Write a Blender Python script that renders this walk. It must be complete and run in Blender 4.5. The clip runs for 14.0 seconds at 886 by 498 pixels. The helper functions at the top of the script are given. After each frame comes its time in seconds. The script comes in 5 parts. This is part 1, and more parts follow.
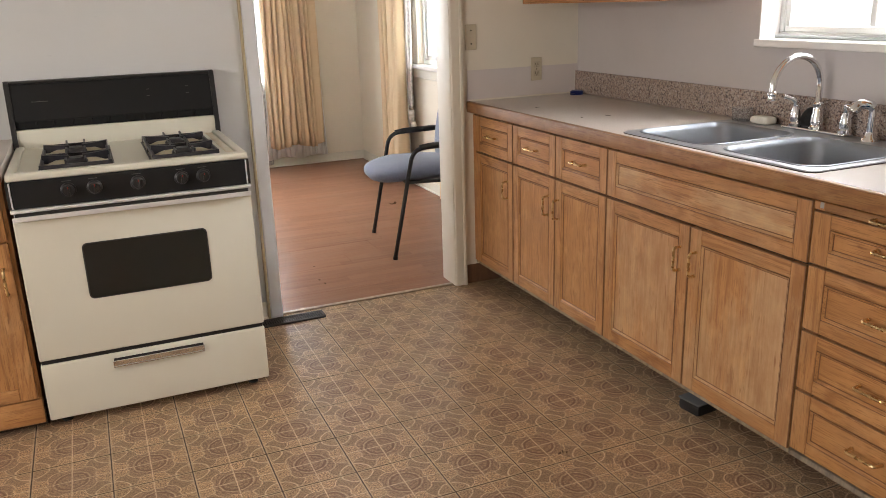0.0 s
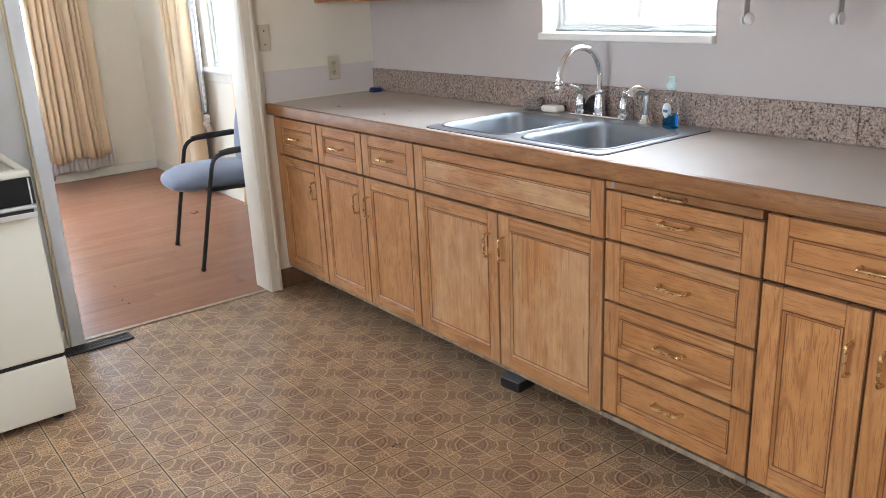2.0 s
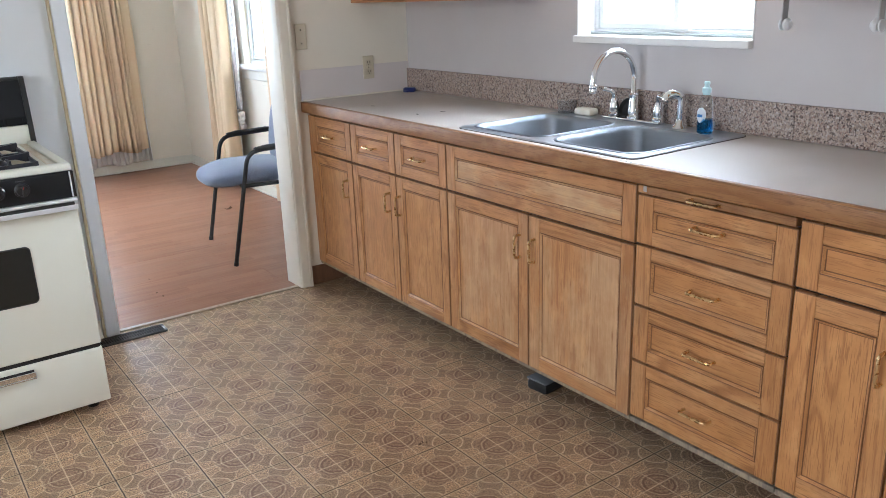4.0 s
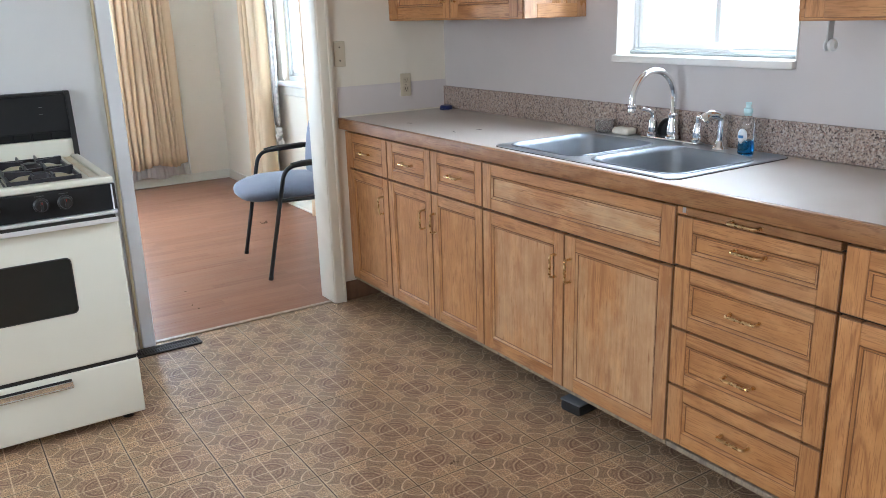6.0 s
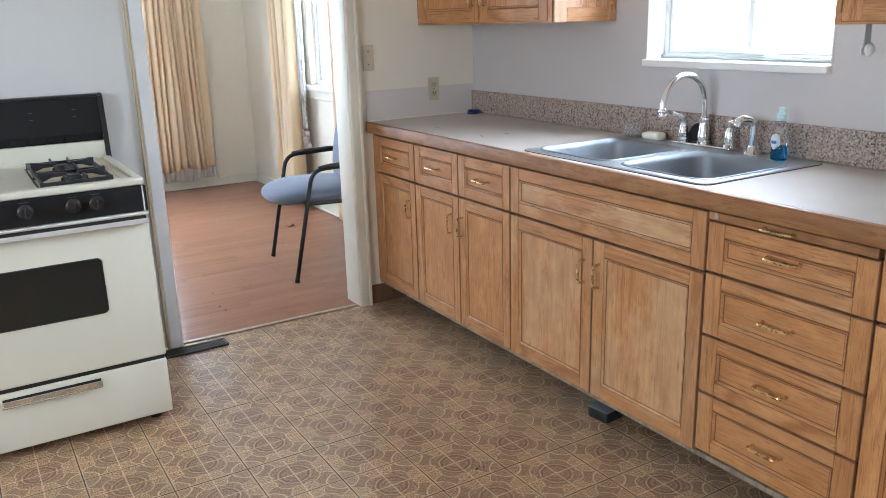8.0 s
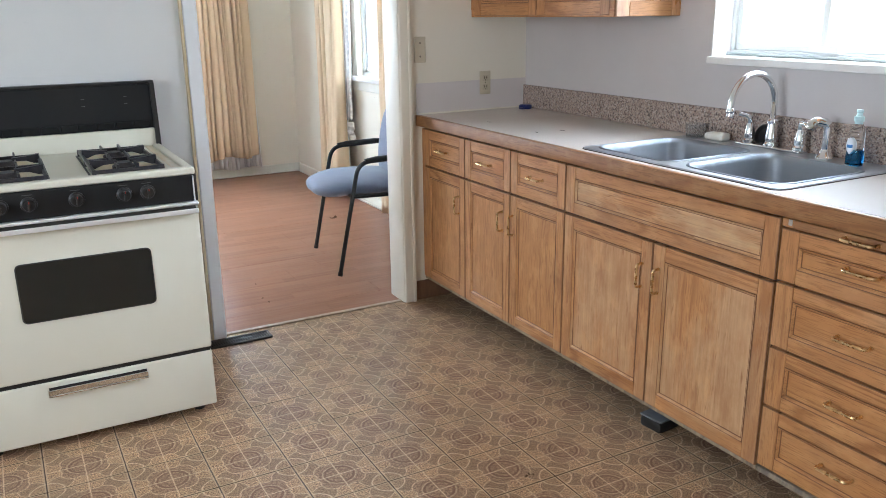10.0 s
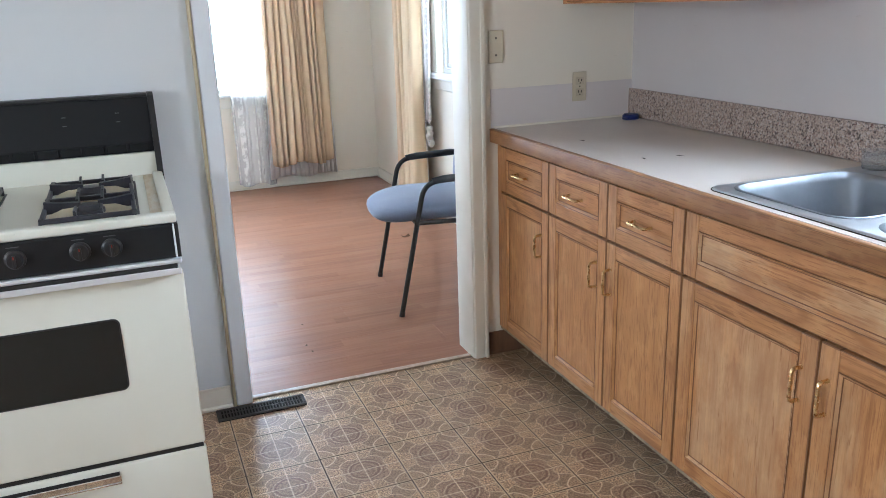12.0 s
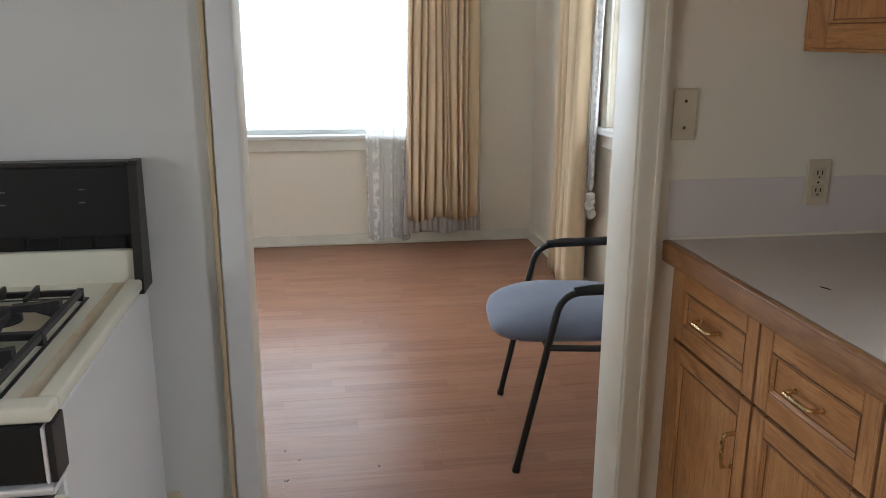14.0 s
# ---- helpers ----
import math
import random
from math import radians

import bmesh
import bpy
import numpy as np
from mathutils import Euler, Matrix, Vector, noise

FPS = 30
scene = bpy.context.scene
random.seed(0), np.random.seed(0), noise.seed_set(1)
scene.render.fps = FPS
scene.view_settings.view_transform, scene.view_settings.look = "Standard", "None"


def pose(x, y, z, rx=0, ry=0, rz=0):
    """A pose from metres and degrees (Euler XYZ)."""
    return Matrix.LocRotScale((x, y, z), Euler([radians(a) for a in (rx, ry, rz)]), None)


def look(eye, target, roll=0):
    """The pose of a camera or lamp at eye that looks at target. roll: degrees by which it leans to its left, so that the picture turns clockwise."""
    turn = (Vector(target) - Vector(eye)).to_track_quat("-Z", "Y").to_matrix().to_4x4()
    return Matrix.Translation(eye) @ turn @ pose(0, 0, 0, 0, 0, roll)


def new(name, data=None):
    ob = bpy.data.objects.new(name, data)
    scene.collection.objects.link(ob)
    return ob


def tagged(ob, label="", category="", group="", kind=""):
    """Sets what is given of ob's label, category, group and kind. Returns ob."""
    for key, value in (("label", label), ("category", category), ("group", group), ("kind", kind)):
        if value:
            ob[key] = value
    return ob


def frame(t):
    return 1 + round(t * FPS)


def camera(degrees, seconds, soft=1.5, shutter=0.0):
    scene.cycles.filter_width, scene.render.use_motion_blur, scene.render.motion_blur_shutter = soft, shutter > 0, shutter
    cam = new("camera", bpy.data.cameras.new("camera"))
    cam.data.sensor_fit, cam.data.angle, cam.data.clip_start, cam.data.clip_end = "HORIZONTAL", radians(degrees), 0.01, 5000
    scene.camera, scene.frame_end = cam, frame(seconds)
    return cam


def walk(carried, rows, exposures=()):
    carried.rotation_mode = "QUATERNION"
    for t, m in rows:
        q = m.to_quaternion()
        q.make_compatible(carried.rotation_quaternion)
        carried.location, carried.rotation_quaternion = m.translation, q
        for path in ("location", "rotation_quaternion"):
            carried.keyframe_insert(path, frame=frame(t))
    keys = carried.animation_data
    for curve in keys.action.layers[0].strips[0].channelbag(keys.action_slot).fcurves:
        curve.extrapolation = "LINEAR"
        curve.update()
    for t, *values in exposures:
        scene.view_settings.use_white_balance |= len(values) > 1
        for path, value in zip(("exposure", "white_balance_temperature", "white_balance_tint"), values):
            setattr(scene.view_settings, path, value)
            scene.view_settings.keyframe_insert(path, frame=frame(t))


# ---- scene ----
cam = camera(57.5, 14.0, 0.9)
PATH = [
    (0, (0.253, 0.474, 1.367), (1.006, 2.232, 0.782), -1.8),
    (0.5, (0.231, 0.481, 1.371), (1.261, 2.088, 0.772), -2.2),
    (1, (0.224, 0.482, 1.376), (1.331, 2.034, 0.773), -2.5),
    (1.5, (0.231, 0.481, 1.371), (1.373, 2.007, 0.764), -2.6),
    (2, (0.228, 0.483, 1.371), (1.385, 1.998, 0.764), -2.6),
    (4.5, (0.212, 0.472, 1.379), (1.295, 2.045, 0.783), -1.8),
    (5, (0.208, 0.476, 1.376), (1.28, 2.063, 0.798), -1.7),
    (5.5, (0.204, 0.478, 1.376), (1.262, 2.077, 0.808), -1.8),
    (6, (0.212, 0.486, 1.378), (1.254, 2.098, 0.816), -1.7),
    (6.5, (0.21, 0.494, 1.377), (1.244, 2.112, 0.819), -1.4),
    (7, (0.219, 0.495, 1.371), (1.235, 2.126, 0.818), -1.5),
    (9.5, (0.182, 0.538, 1.374), (1.146, 2.202, 0.826), -1.0),
    (10, (0.189, 0.595, 1.37), (1.109, 2.28, 0.807), -0.7),
    (10.5, (0.303, 0.723, 1.362), (1.093, 2.462, 0.771), -1.3),
    (11, (0.436, 0.832, 1.366), (1.131, 2.602, 0.75), -2.0),
    (11.5, (0.538, 1.019, 1.347), (1.229, 2.794, 0.739), -2.2),
    (12, (0.652, 1.248, 1.369), (1.336, 3.033, 0.783), -1.9),
    (12.5, (0.832, 1.462, 1.374), (1.411, 3.297, 0.829), -1.3),
    (13, (0.992, 1.679, 1.361), (1.475, 3.547, 0.837), -0.9),
    (13.5, (1.061, 1.985, 1.383), (1.48, 3.871, 0.867), -0.6),
    (14, (1.105, 2.221, 1.375), (1.395, 4.133, 0.867), 0.2),
]
# seconds, stops, kelvin, tint
EXPOSURE = [
    (0.0, -0.60, 6900, 17), (0.5, -0.31, 6600, 18), (1.0, -0.2, 6350, 15), (2.0, -0.24, 5900, 12), (4.5, -0.26, 5550, 10), (7.0, -0.25, 5520, 9),
    (9.5, -0.25, 5600, 9), (11.0, -0.26, 5550, 9), (12.5, -0.32, 5350, 10), (13.0, -0.52, 5500, 10), (13.5, -0.80, 5850, 10), (14.0, -1.22, 6100, 11),
]
walk(cam, [(t, look(eye, target, roll)) for t, eye, target, roll in PATH], EXPOSURE)

# ---- world and light ----
world = bpy.data.worlds.new("sky")
scene.world = world
world.use_nodes = True
wn = world.node_tree
sky = wn.nodes.new("ShaderNodeTexSky")
sky.sky_type = "NISHITA"
sky.sun_disc = False
sky.sun_elevation = radians(48)
sky.sun_rotation = radians(215)
wn.links.new(sky.outputs[0], wn.nodes["Background"].inputs[0])
wn.nodes["Background"].inputs[1].default_value = 0.15

sun = new("sun", bpy.data.lights.new("sun", "SUN"))
sun.data.energy, sun.data.angle, sun.data.color = 3.0, radians(0.5), (1, 0.95, 0.88)
sun.matrix_world = look((-8, -12, 14), (0, 0, 0))


def window_light(name, eye, target, wide, high, watts, color):
    """Skylight that comes in through a window opening."""
    ob = new(name, bpy.data.lights.new(name, "AREA"))
    ob.data.shape, ob.data.size, ob.data.size_y = "RECTANGLE", wide, high
    ob.data.energy, ob.data.color = watts, color
    ob.matrix_world = look(eye, target)
    return ob


window_light("skylight_sink", (3.15, 2.42, 2.26), (1.8, 2.36, 0.85), 2.5, 1.8, 330, (0.93, 0.97, 1.0))
window_light("skylight_dining", (0.66, 7.82, 1.46), (0.66, 0, 1.40), 2.4, 1.34, 114, (0.80, 0.90, 1.0))
window_light("skylight_side", (2.74, 5.6, 1.53), (0, 5.6, 1.45), 1.1, 1.2, 44, (0.93, 0.97, 1.0))
# Added fill lamp from the unseen west side, to brighten the cabinet fronts.
window_light("west_fill_light", (-2.70, 1.05, 1.5), (0, 1.05, 1.42), 2.2, 1.2, 98, (1.0, 0.98, 0.95))


# ---- materials ----
def material(name, color=(0.8, 0.8, 0.8), rough=0.5, metal=0.0):
    m = bpy.data.materials.new(name)
    m.use_nodes = True
    b = m.node_tree.nodes["Principled BSDF"]
    b.inputs["Base Color"].default_value = (*color, 1)
    b.inputs["Roughness"].default_value = rough
    b.inputs["Metallic"].default_value = metal
    return m


class Graph:
    """Short names for building a node tree."""

    def __init__(self, m):
        self.tree, self.nodes, self.links = m.node_tree, m.node_tree.nodes, m.node_tree.links
        self.bsdf = self.nodes["Principled BSDF"]

    def put(self, socket, value):
        if hasattr(value, "links") or isinstance(value, bpy.types.NodeSocket):
            self.links.new(value, socket)
        else:
            socket.default_value = value

    def math(self, op, a, b=0.0, c=0.0):
        n = self.nodes.new("ShaderNodeMath")
        n.operation = op
        for i, v in enumerate((a, b, c)):
            self.put(n.inputs[i], v)
        return n.outputs[0]

    def pos(self, scale=(1, 1, 1), shift=True):
        g = self.nodes.new("ShaderNodeNewGeometry").outputs["Position"]
        if shift:
            info = self.nodes.new("ShaderNodeObjectInfo").outputs["Random"]
            mul = self.nodes.new("ShaderNodeVectorMath")
            mul.operation = "SCALE"
            mul.inputs[0].default_value = (7.3, 5.1, 9.7)
            self.links.new(info, mul.inputs["Scale"])
            add = self.nodes.new("ShaderNodeVectorMath")
            self.links.new(g, add.inputs[0])
            self.links.new(mul.outputs[0], add.inputs[1])
            g = add.outputs[0]
        mp = self.nodes.new("ShaderNodeMapping")
        mp.inputs["Scale"].default_value = scale
        self.links.new(g, mp.inputs[0])
        return mp.outputs[0]

    def noise(self, vec, scale, detail=4.0, rough=0.55, distort=0.0):
        n = self.nodes.new("ShaderNodeTexNoise")
        self.links.new(vec, n.inputs["Vector"])
        n.inputs["Scale"].default_value, n.inputs["Detail"].default_value = scale, detail
        n.inputs["Roughness"].default_value, n.inputs["Distortion"].default_value = rough, distort
        return n.outputs["Fac"]

    def ramp(self, fac, *stops):
        n = self.nodes.new("ShaderNodeValToRGB")
        self.links.new(fac, n.inputs[0])
        e = n.color_ramp.elements
        while len(e) < len(stops):
            e.new(0.5)
        for el, (p, c) in zip(e, stops):
            el.position = p
            el.color = (*c, 1) if isinstance(c, tuple) else (c, c, c, 1)
        return n.outputs[0]

    def mix(self, fac, a, b, blend="MIX"):
        n = self.nodes.new("ShaderNodeMix")
        n.data_type, n.blend_type = "RGBA", blend
        self.put(n.inputs[0], fac)
        for i, v in ((6, a), (7, b)):
            self.put(n.inputs[i], (*v, 1) if isinstance(v, tuple) else v)
        return n.outputs[2]

    def bump(self, height, strength=0.2, dist=0.002):
        n = self.nodes.new("ShaderNodeBump")
        n.inputs["Strength"].default_value, n.inputs["Distance"].default_value = strength, dist
        self.links.new(height, n.inputs["Height"])
        self.links.new(n.outputs[0], self.bsdf.inputs["Normal"])

    def color(self, v):
        self.put(self.bsdf.inputs["Base Color"], v)

    def rough(self, v):
        self.put(self.bsdf.inputs["Roughness"], v)


def painted(name, color, dirt, rough=0.55, scale=1.0):
    """Paint with faint roller texture, stains and scuffs."""
    m = material(name, color, rough)
    g = Graph(m)
    p = g.pos(shift=False)
    big = g.noise(p, 1.3 * scale, 5, 0.6)
    fine = g.noise(p, 160, 3)
    c = g.mix(g.ramp(big, (0.42, 0.0), (0.75, 0.55)), color, dirt)
    scuff = g.noise(g.pos((9, 9, 30), False), 1.2, 6, 0.7)
    c = g.mix(g.ramp(scuff, (0.66, 0.0), (0.74, 0.35)), c, tuple(v * 0.72 for v in dirt))
    g.color(c)
    g.rough(g.ramp(big, (0.3, rough - 0.08), (0.7, rough + 0.1)))
    g.bump(fine, 0.18, 0.0015)
    return m


def oak(name, along, rough=0.42, worn=0.35, light=1.0, fade_at=0.52, streaky=0.32, figure=1.0):
    """Worn honey-coloured oak with arched grain along x, y or z, pores, dark streaks and paler worn patches."""
    m = material(name)
    g = Graph(m)
    stretch = {"x": (1, 9, 9), "y": (9, 1, 9), "z": (9, 9, 1)}[along]

    def k(across, length):
        return tuple(across if v > 1 else length for v in stretch)

    def tint(r, gr, b):
        return (r * light * 1.03, gr * light * 0.97, b * light * 0.84)
    v = g.noise(g.pos(k(5.0, 0.65)), 1.0, 1.5, 0.45, 0.3)
    arches = g.math("MULTIPLY_ADD", g.math("SINE", g.math("MULTIPLY", v, 95.0)), 0.5, 0.5)
    fibre = g.noise(g.pos(k(80, 3.0)), 1.0, 4, 0.6)
    pores = g.noise(g.pos(k(330, 14)), 1.0, 2)
    calm = g.noise(g.pos(k(3.0, 1.5)), 1.0, 2, 0.5)
    c = g.ramp(arches, (0.0, tint(0.320, 0.145, 0.054)), (0.20, tint(0.455, 0.232, 0.094)), (0.5, tint(0.495, 0.260, 0.108)), (1.0, tint(0.520, 0.280, 0.120)))
    c = g.mix(g.ramp(calm, (0.46, 1.0 - figure), (0.60, max(0.75, 1.0 - figure))), c, tint(0.490, 0.254, 0.104))
    c = g.mix(g.ramp(fibre, (0.40, 0.0), (0.70, 0.58 * streaky)), c, tint(0.350, 0.158, 0.056))
    c = g.mix(g.ramp(pores, (0.55, 0.0), (0.63, 0.70)), c, tint(0.225, 0.095, 0.033))
    fade = g.noise(g.pos(k(4.0, 1.3), False), 1.3, 6, 0.68)
    pale = g.ramp(fibre, (0.3, tint(0.60, 0.44, 0.275)), (0.7, tint(0.42, 0.285, 0.17)))
    c = g.mix(g.ramp(fade, (fade_at, 0.0), (fade_at + 0.13, worn)), c, pale)
    grime = g.noise(g.pos(k(9, 2.5), False), 1.0, 5, 0.65)
    c = g.mix(g.ramp(grime, (0.52, 0.0), (0.68, 0.62 * streaky)), c, tint(0.275, 0.122, 0.050))
    streak = g.noise(g.pos(k(30, 3.2)), 1.0, 4, 0.7)
    c = g.mix(g.ramp(streak, (0.64, 0.0), (0.75, 0.55 * streaky)), c, tint(0.22, 0.092, 0.034))
    fleck = g.noise(g.pos(k(60, 7.5)), 1.0, 3, 0.6)
    c = g.mix(g.ramp(fleck, (0.64, 0.0), (0.70, 0.70)), c, tint(0.17, 0.068, 0.024))
    patch = g.ramp(g.noise(g.pos(k(7, 3.0)), 1.0, 3, 0.6), (0.46, 0.0), (0.56, 1.0))
    dash = g.ramp(g.noise(g.pos(k(170, 9)), 1.0, 2, 0.5), (0.57, 0.0), (0.64, 0.5))
    c = g.mix(g.math("MULTIPLY", patch, dash), c, tint(0.20, 0.082, 0.029))
    tone = g.nodes.new("ShaderNodeObjectInfo").outputs["Random"]
    c = g.mix(g.math("MULTIPLY", tone, 0.35), c, tint(0.415, 0.196, 0.074))
    mottle = g.noise(g.pos(k(16, 9)), 1.0, 4, 0.65)
    c = g.mix(g.ramp(mottle, (0.45, 0.0), (0.66, 0.42)), c, tint(0.335, 0.160, 0.062))
    c = g.mix(g.ramp(mottle, (0.34, 0.35), (0.46, 0.0)), c, tint(0.60, 0.36, 0.175))
    g.color(c)
    g.rough(g.ramp(fade, (0.35, rough - 0.06), (0.7, rough + 0.2)))
    g.bump(pores, 0.25, 0.0008)
    return m


OAK_Z, OAK_Y, OAK_X = oak("oak_upright", "z"), oak("oak_level", "y"), oak("oak_cross", "x")
SMOOTH_Z, SMOOTH_Y = oak("smooth_oak_upright", "z", 0.40, 0.3, 1.0, 0.52, 0.12, 0.35), oak("smooth_oak_level", "y", 0.40, 0.3, 1.0, 0.52, 0.12, 0.35)
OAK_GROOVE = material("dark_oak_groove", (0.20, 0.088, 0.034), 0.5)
OAK_EDGE = oak("oak_counter_edge", "y", 0.45, 0.5, 0.66, 0.56, 1.0)
OAK_GLOSS = oak("varnished_oak_end", "z", 0.28, 0.5, 1.05, 0.45)
OAK_GLOSS.node_tree.nodes["Principled BSDF"].inputs["Specular IOR Level"].default_value = 1.0
GOLDEN_Z, GOLDEN_Y = oak("golden_oak_upright", "z", 0.40, 0.3, 1.14, 0.52, 0.22, 0.9), oak("golden_oak_level", "y", 0.40, 0.3, 1.14, 0.52, 0.22, 0.9)
# Rim brown carries edge wear plus the shade line of the edge profile.
OAK_RIM = material("worn_shaded_oak_rim", (0.235, 0.112, 0.046), 0.55)
WORN_Z, WORN_Y = oak("worn_oak_upright", "z", 0.5, 0.62, 1.0, 0.475, 0.85), oak("worn_oak_level", "y", 0.5, 0.5, 1.0, 0.50, 0.75)
FADED_Z, FADED_Y = oak("faded_oak_upright", "z", 0.55, 0.85, 1.06, 0.41, 1.0), oak("faded_oak_level", "y", 0.55, 0.85, 1.06, 0.41, 1.0)
WALL = painted("wall_paint", (0.71, 0.69, 0.615), (0.65, 0.625, 0.545))
# One wall paint in two tints: cool daylight, then warm bounced light.
WALL_COOL_LIT = painted("wall_paint_cool_daylight", (0.675, 0.69, 0.675), (0.635, 0.65, 0.63))
WALL_WARM_LIT = painted("wall_paint_warm_bounce", (0.84, 0.80, 0.69), (0.78, 0.735, 0.61))
WALL_LILAC = painted("lilac_paint", (0.72, 0.675, 0.655), (0.66, 0.61, 0.585), 0.5)
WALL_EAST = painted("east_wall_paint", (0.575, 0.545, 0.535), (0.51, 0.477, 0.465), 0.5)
WALL_DINING = painted("dining_wall_paint", (0.86, 0.785, 0.645), (0.80, 0.72, 0.58))
CEILING = painted("ceiling_paint", (0.80, 0.79, 0.76), (0.74, 0.72, 0.68), 0.8)
TRIM = painted("trim_paint", (0.81, 0.77, 0.66), (0.68, 0.62, 0.50), 0.52, 3.0)
# Trim paint with the sky's blue light mixed into its colour.
TRIM_SKYLIT = painted("trim_paint_sky_tint", (0.75, 0.78, 0.79), (0.66, 0.68, 0.67), 0.42, 3.0)
TRIM_OLD = painted("yellowed_trim_edge", (0.52, 0.44, 0.28), (0.42, 0.34, 0.20), 0.4, 4.0)
SILL = painted("window_paint", (0.83, 0.82, 0.79), (0.76, 0.74, 0.70), 0.35)
OUTSIDE = painted("outside_render", (0.55, 0.52, 0.47), (0.45, 0.42, 0.38), 0.85)
# Near-black puts shade into the cabinet gaps; the sink caulk shares it.
GAP = material("gap_shade_and_caulk", (0.035, 0.022, 0.014), 0.8)


def soiled(name, color, dirt, rough):
    m = material(name, color, rough)
    g = Graph(m)
    n = g.noise(g.pos((18, 18, 3), False), 2.0, 6, 0.7)
    g.color(g.mix(g.ramp(n, (0.38, 0.0), (0.62, 0.9)), color, dirt))
    g.bump(n, 0.2, 0.001)
    return m


GRIMY = soiled("grimy_bottom_rail", (0.38, 0.30, 0.20), (0.16, 0.13, 0.10), 0.8)
# Toe kick brown is darkened for the shade under the cabinets.
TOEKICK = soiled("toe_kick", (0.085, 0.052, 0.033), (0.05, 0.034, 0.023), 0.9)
BROWN_BASE = soiled("brown_cove_base", (0.22, 0.115, 0.06), (0.15, 0.08, 0.045), 0.5)


def laminate():
    m = material("counter_laminate")
    g = Graph(m)
    p = g.pos(shift=False)
    speck = g.noise(p, 420, 2)
    stain = g.noise(p, 3.5, 6, 0.6)
    c = g.ramp(speck, (0.35, (0.50, 0.455, 0.405)), (0.6, (0.63, 0.575, 0.52)))
    c = g.mix(g.ramp(stain, (0.45, 0.0), (0.7, 0.5)), c, (0.50, 0.44, 0.38))
    g.color(c)
    g.rough(g.ramp(stain, (0.3, 0.285), (0.7, 0.35)))
    g.bump(speck, 0.06, 0.0005)
    return m


def granite():
    m = material("granite_tile", rough=0.18)
    g = Graph(m)
    p = g.pos()
    v = g.nodes.new("ShaderNodeTexVoronoi")
    v.inputs["Scale"].default_value = 240
    g.links.new(p, v.inputs["Vector"])
    cell = g.math("FRACT", g.math("MULTIPLY", v.outputs["Color"], 3.7))
    blot = g.noise(p, 125, 4, 0.7)
    c = g.ramp(cell, (0.0, (0.50, 0.42, 0.36)), (0.40, (0.40, 0.31, 0.255)), (0.75, (0.22, 0.17, 0.15)), (1.0, (0.55, 0.49, 0.45)))
    c = g.mix(g.ramp(blot, (0.53, 0.0), (0.60, 0.95)), c, (0.040, 0.032, 0.032))
    c = g.mix(g.ramp(g.noise(p, 120, 3, 0.6), (0.60, 0.0), (0.66, 0.6)), c, (0.20, 0.07, 0.05))
    c = g.mix(g.ramp(g.noise(p, 5, 3), (0.4, 0.0), (0.7, 0.30)), c, (0.42, 0.32, 0.26))
    g.color(c)
    return m


PITCH, TILE_X, TILE_Y = 0.2286, 1.300, 2.576


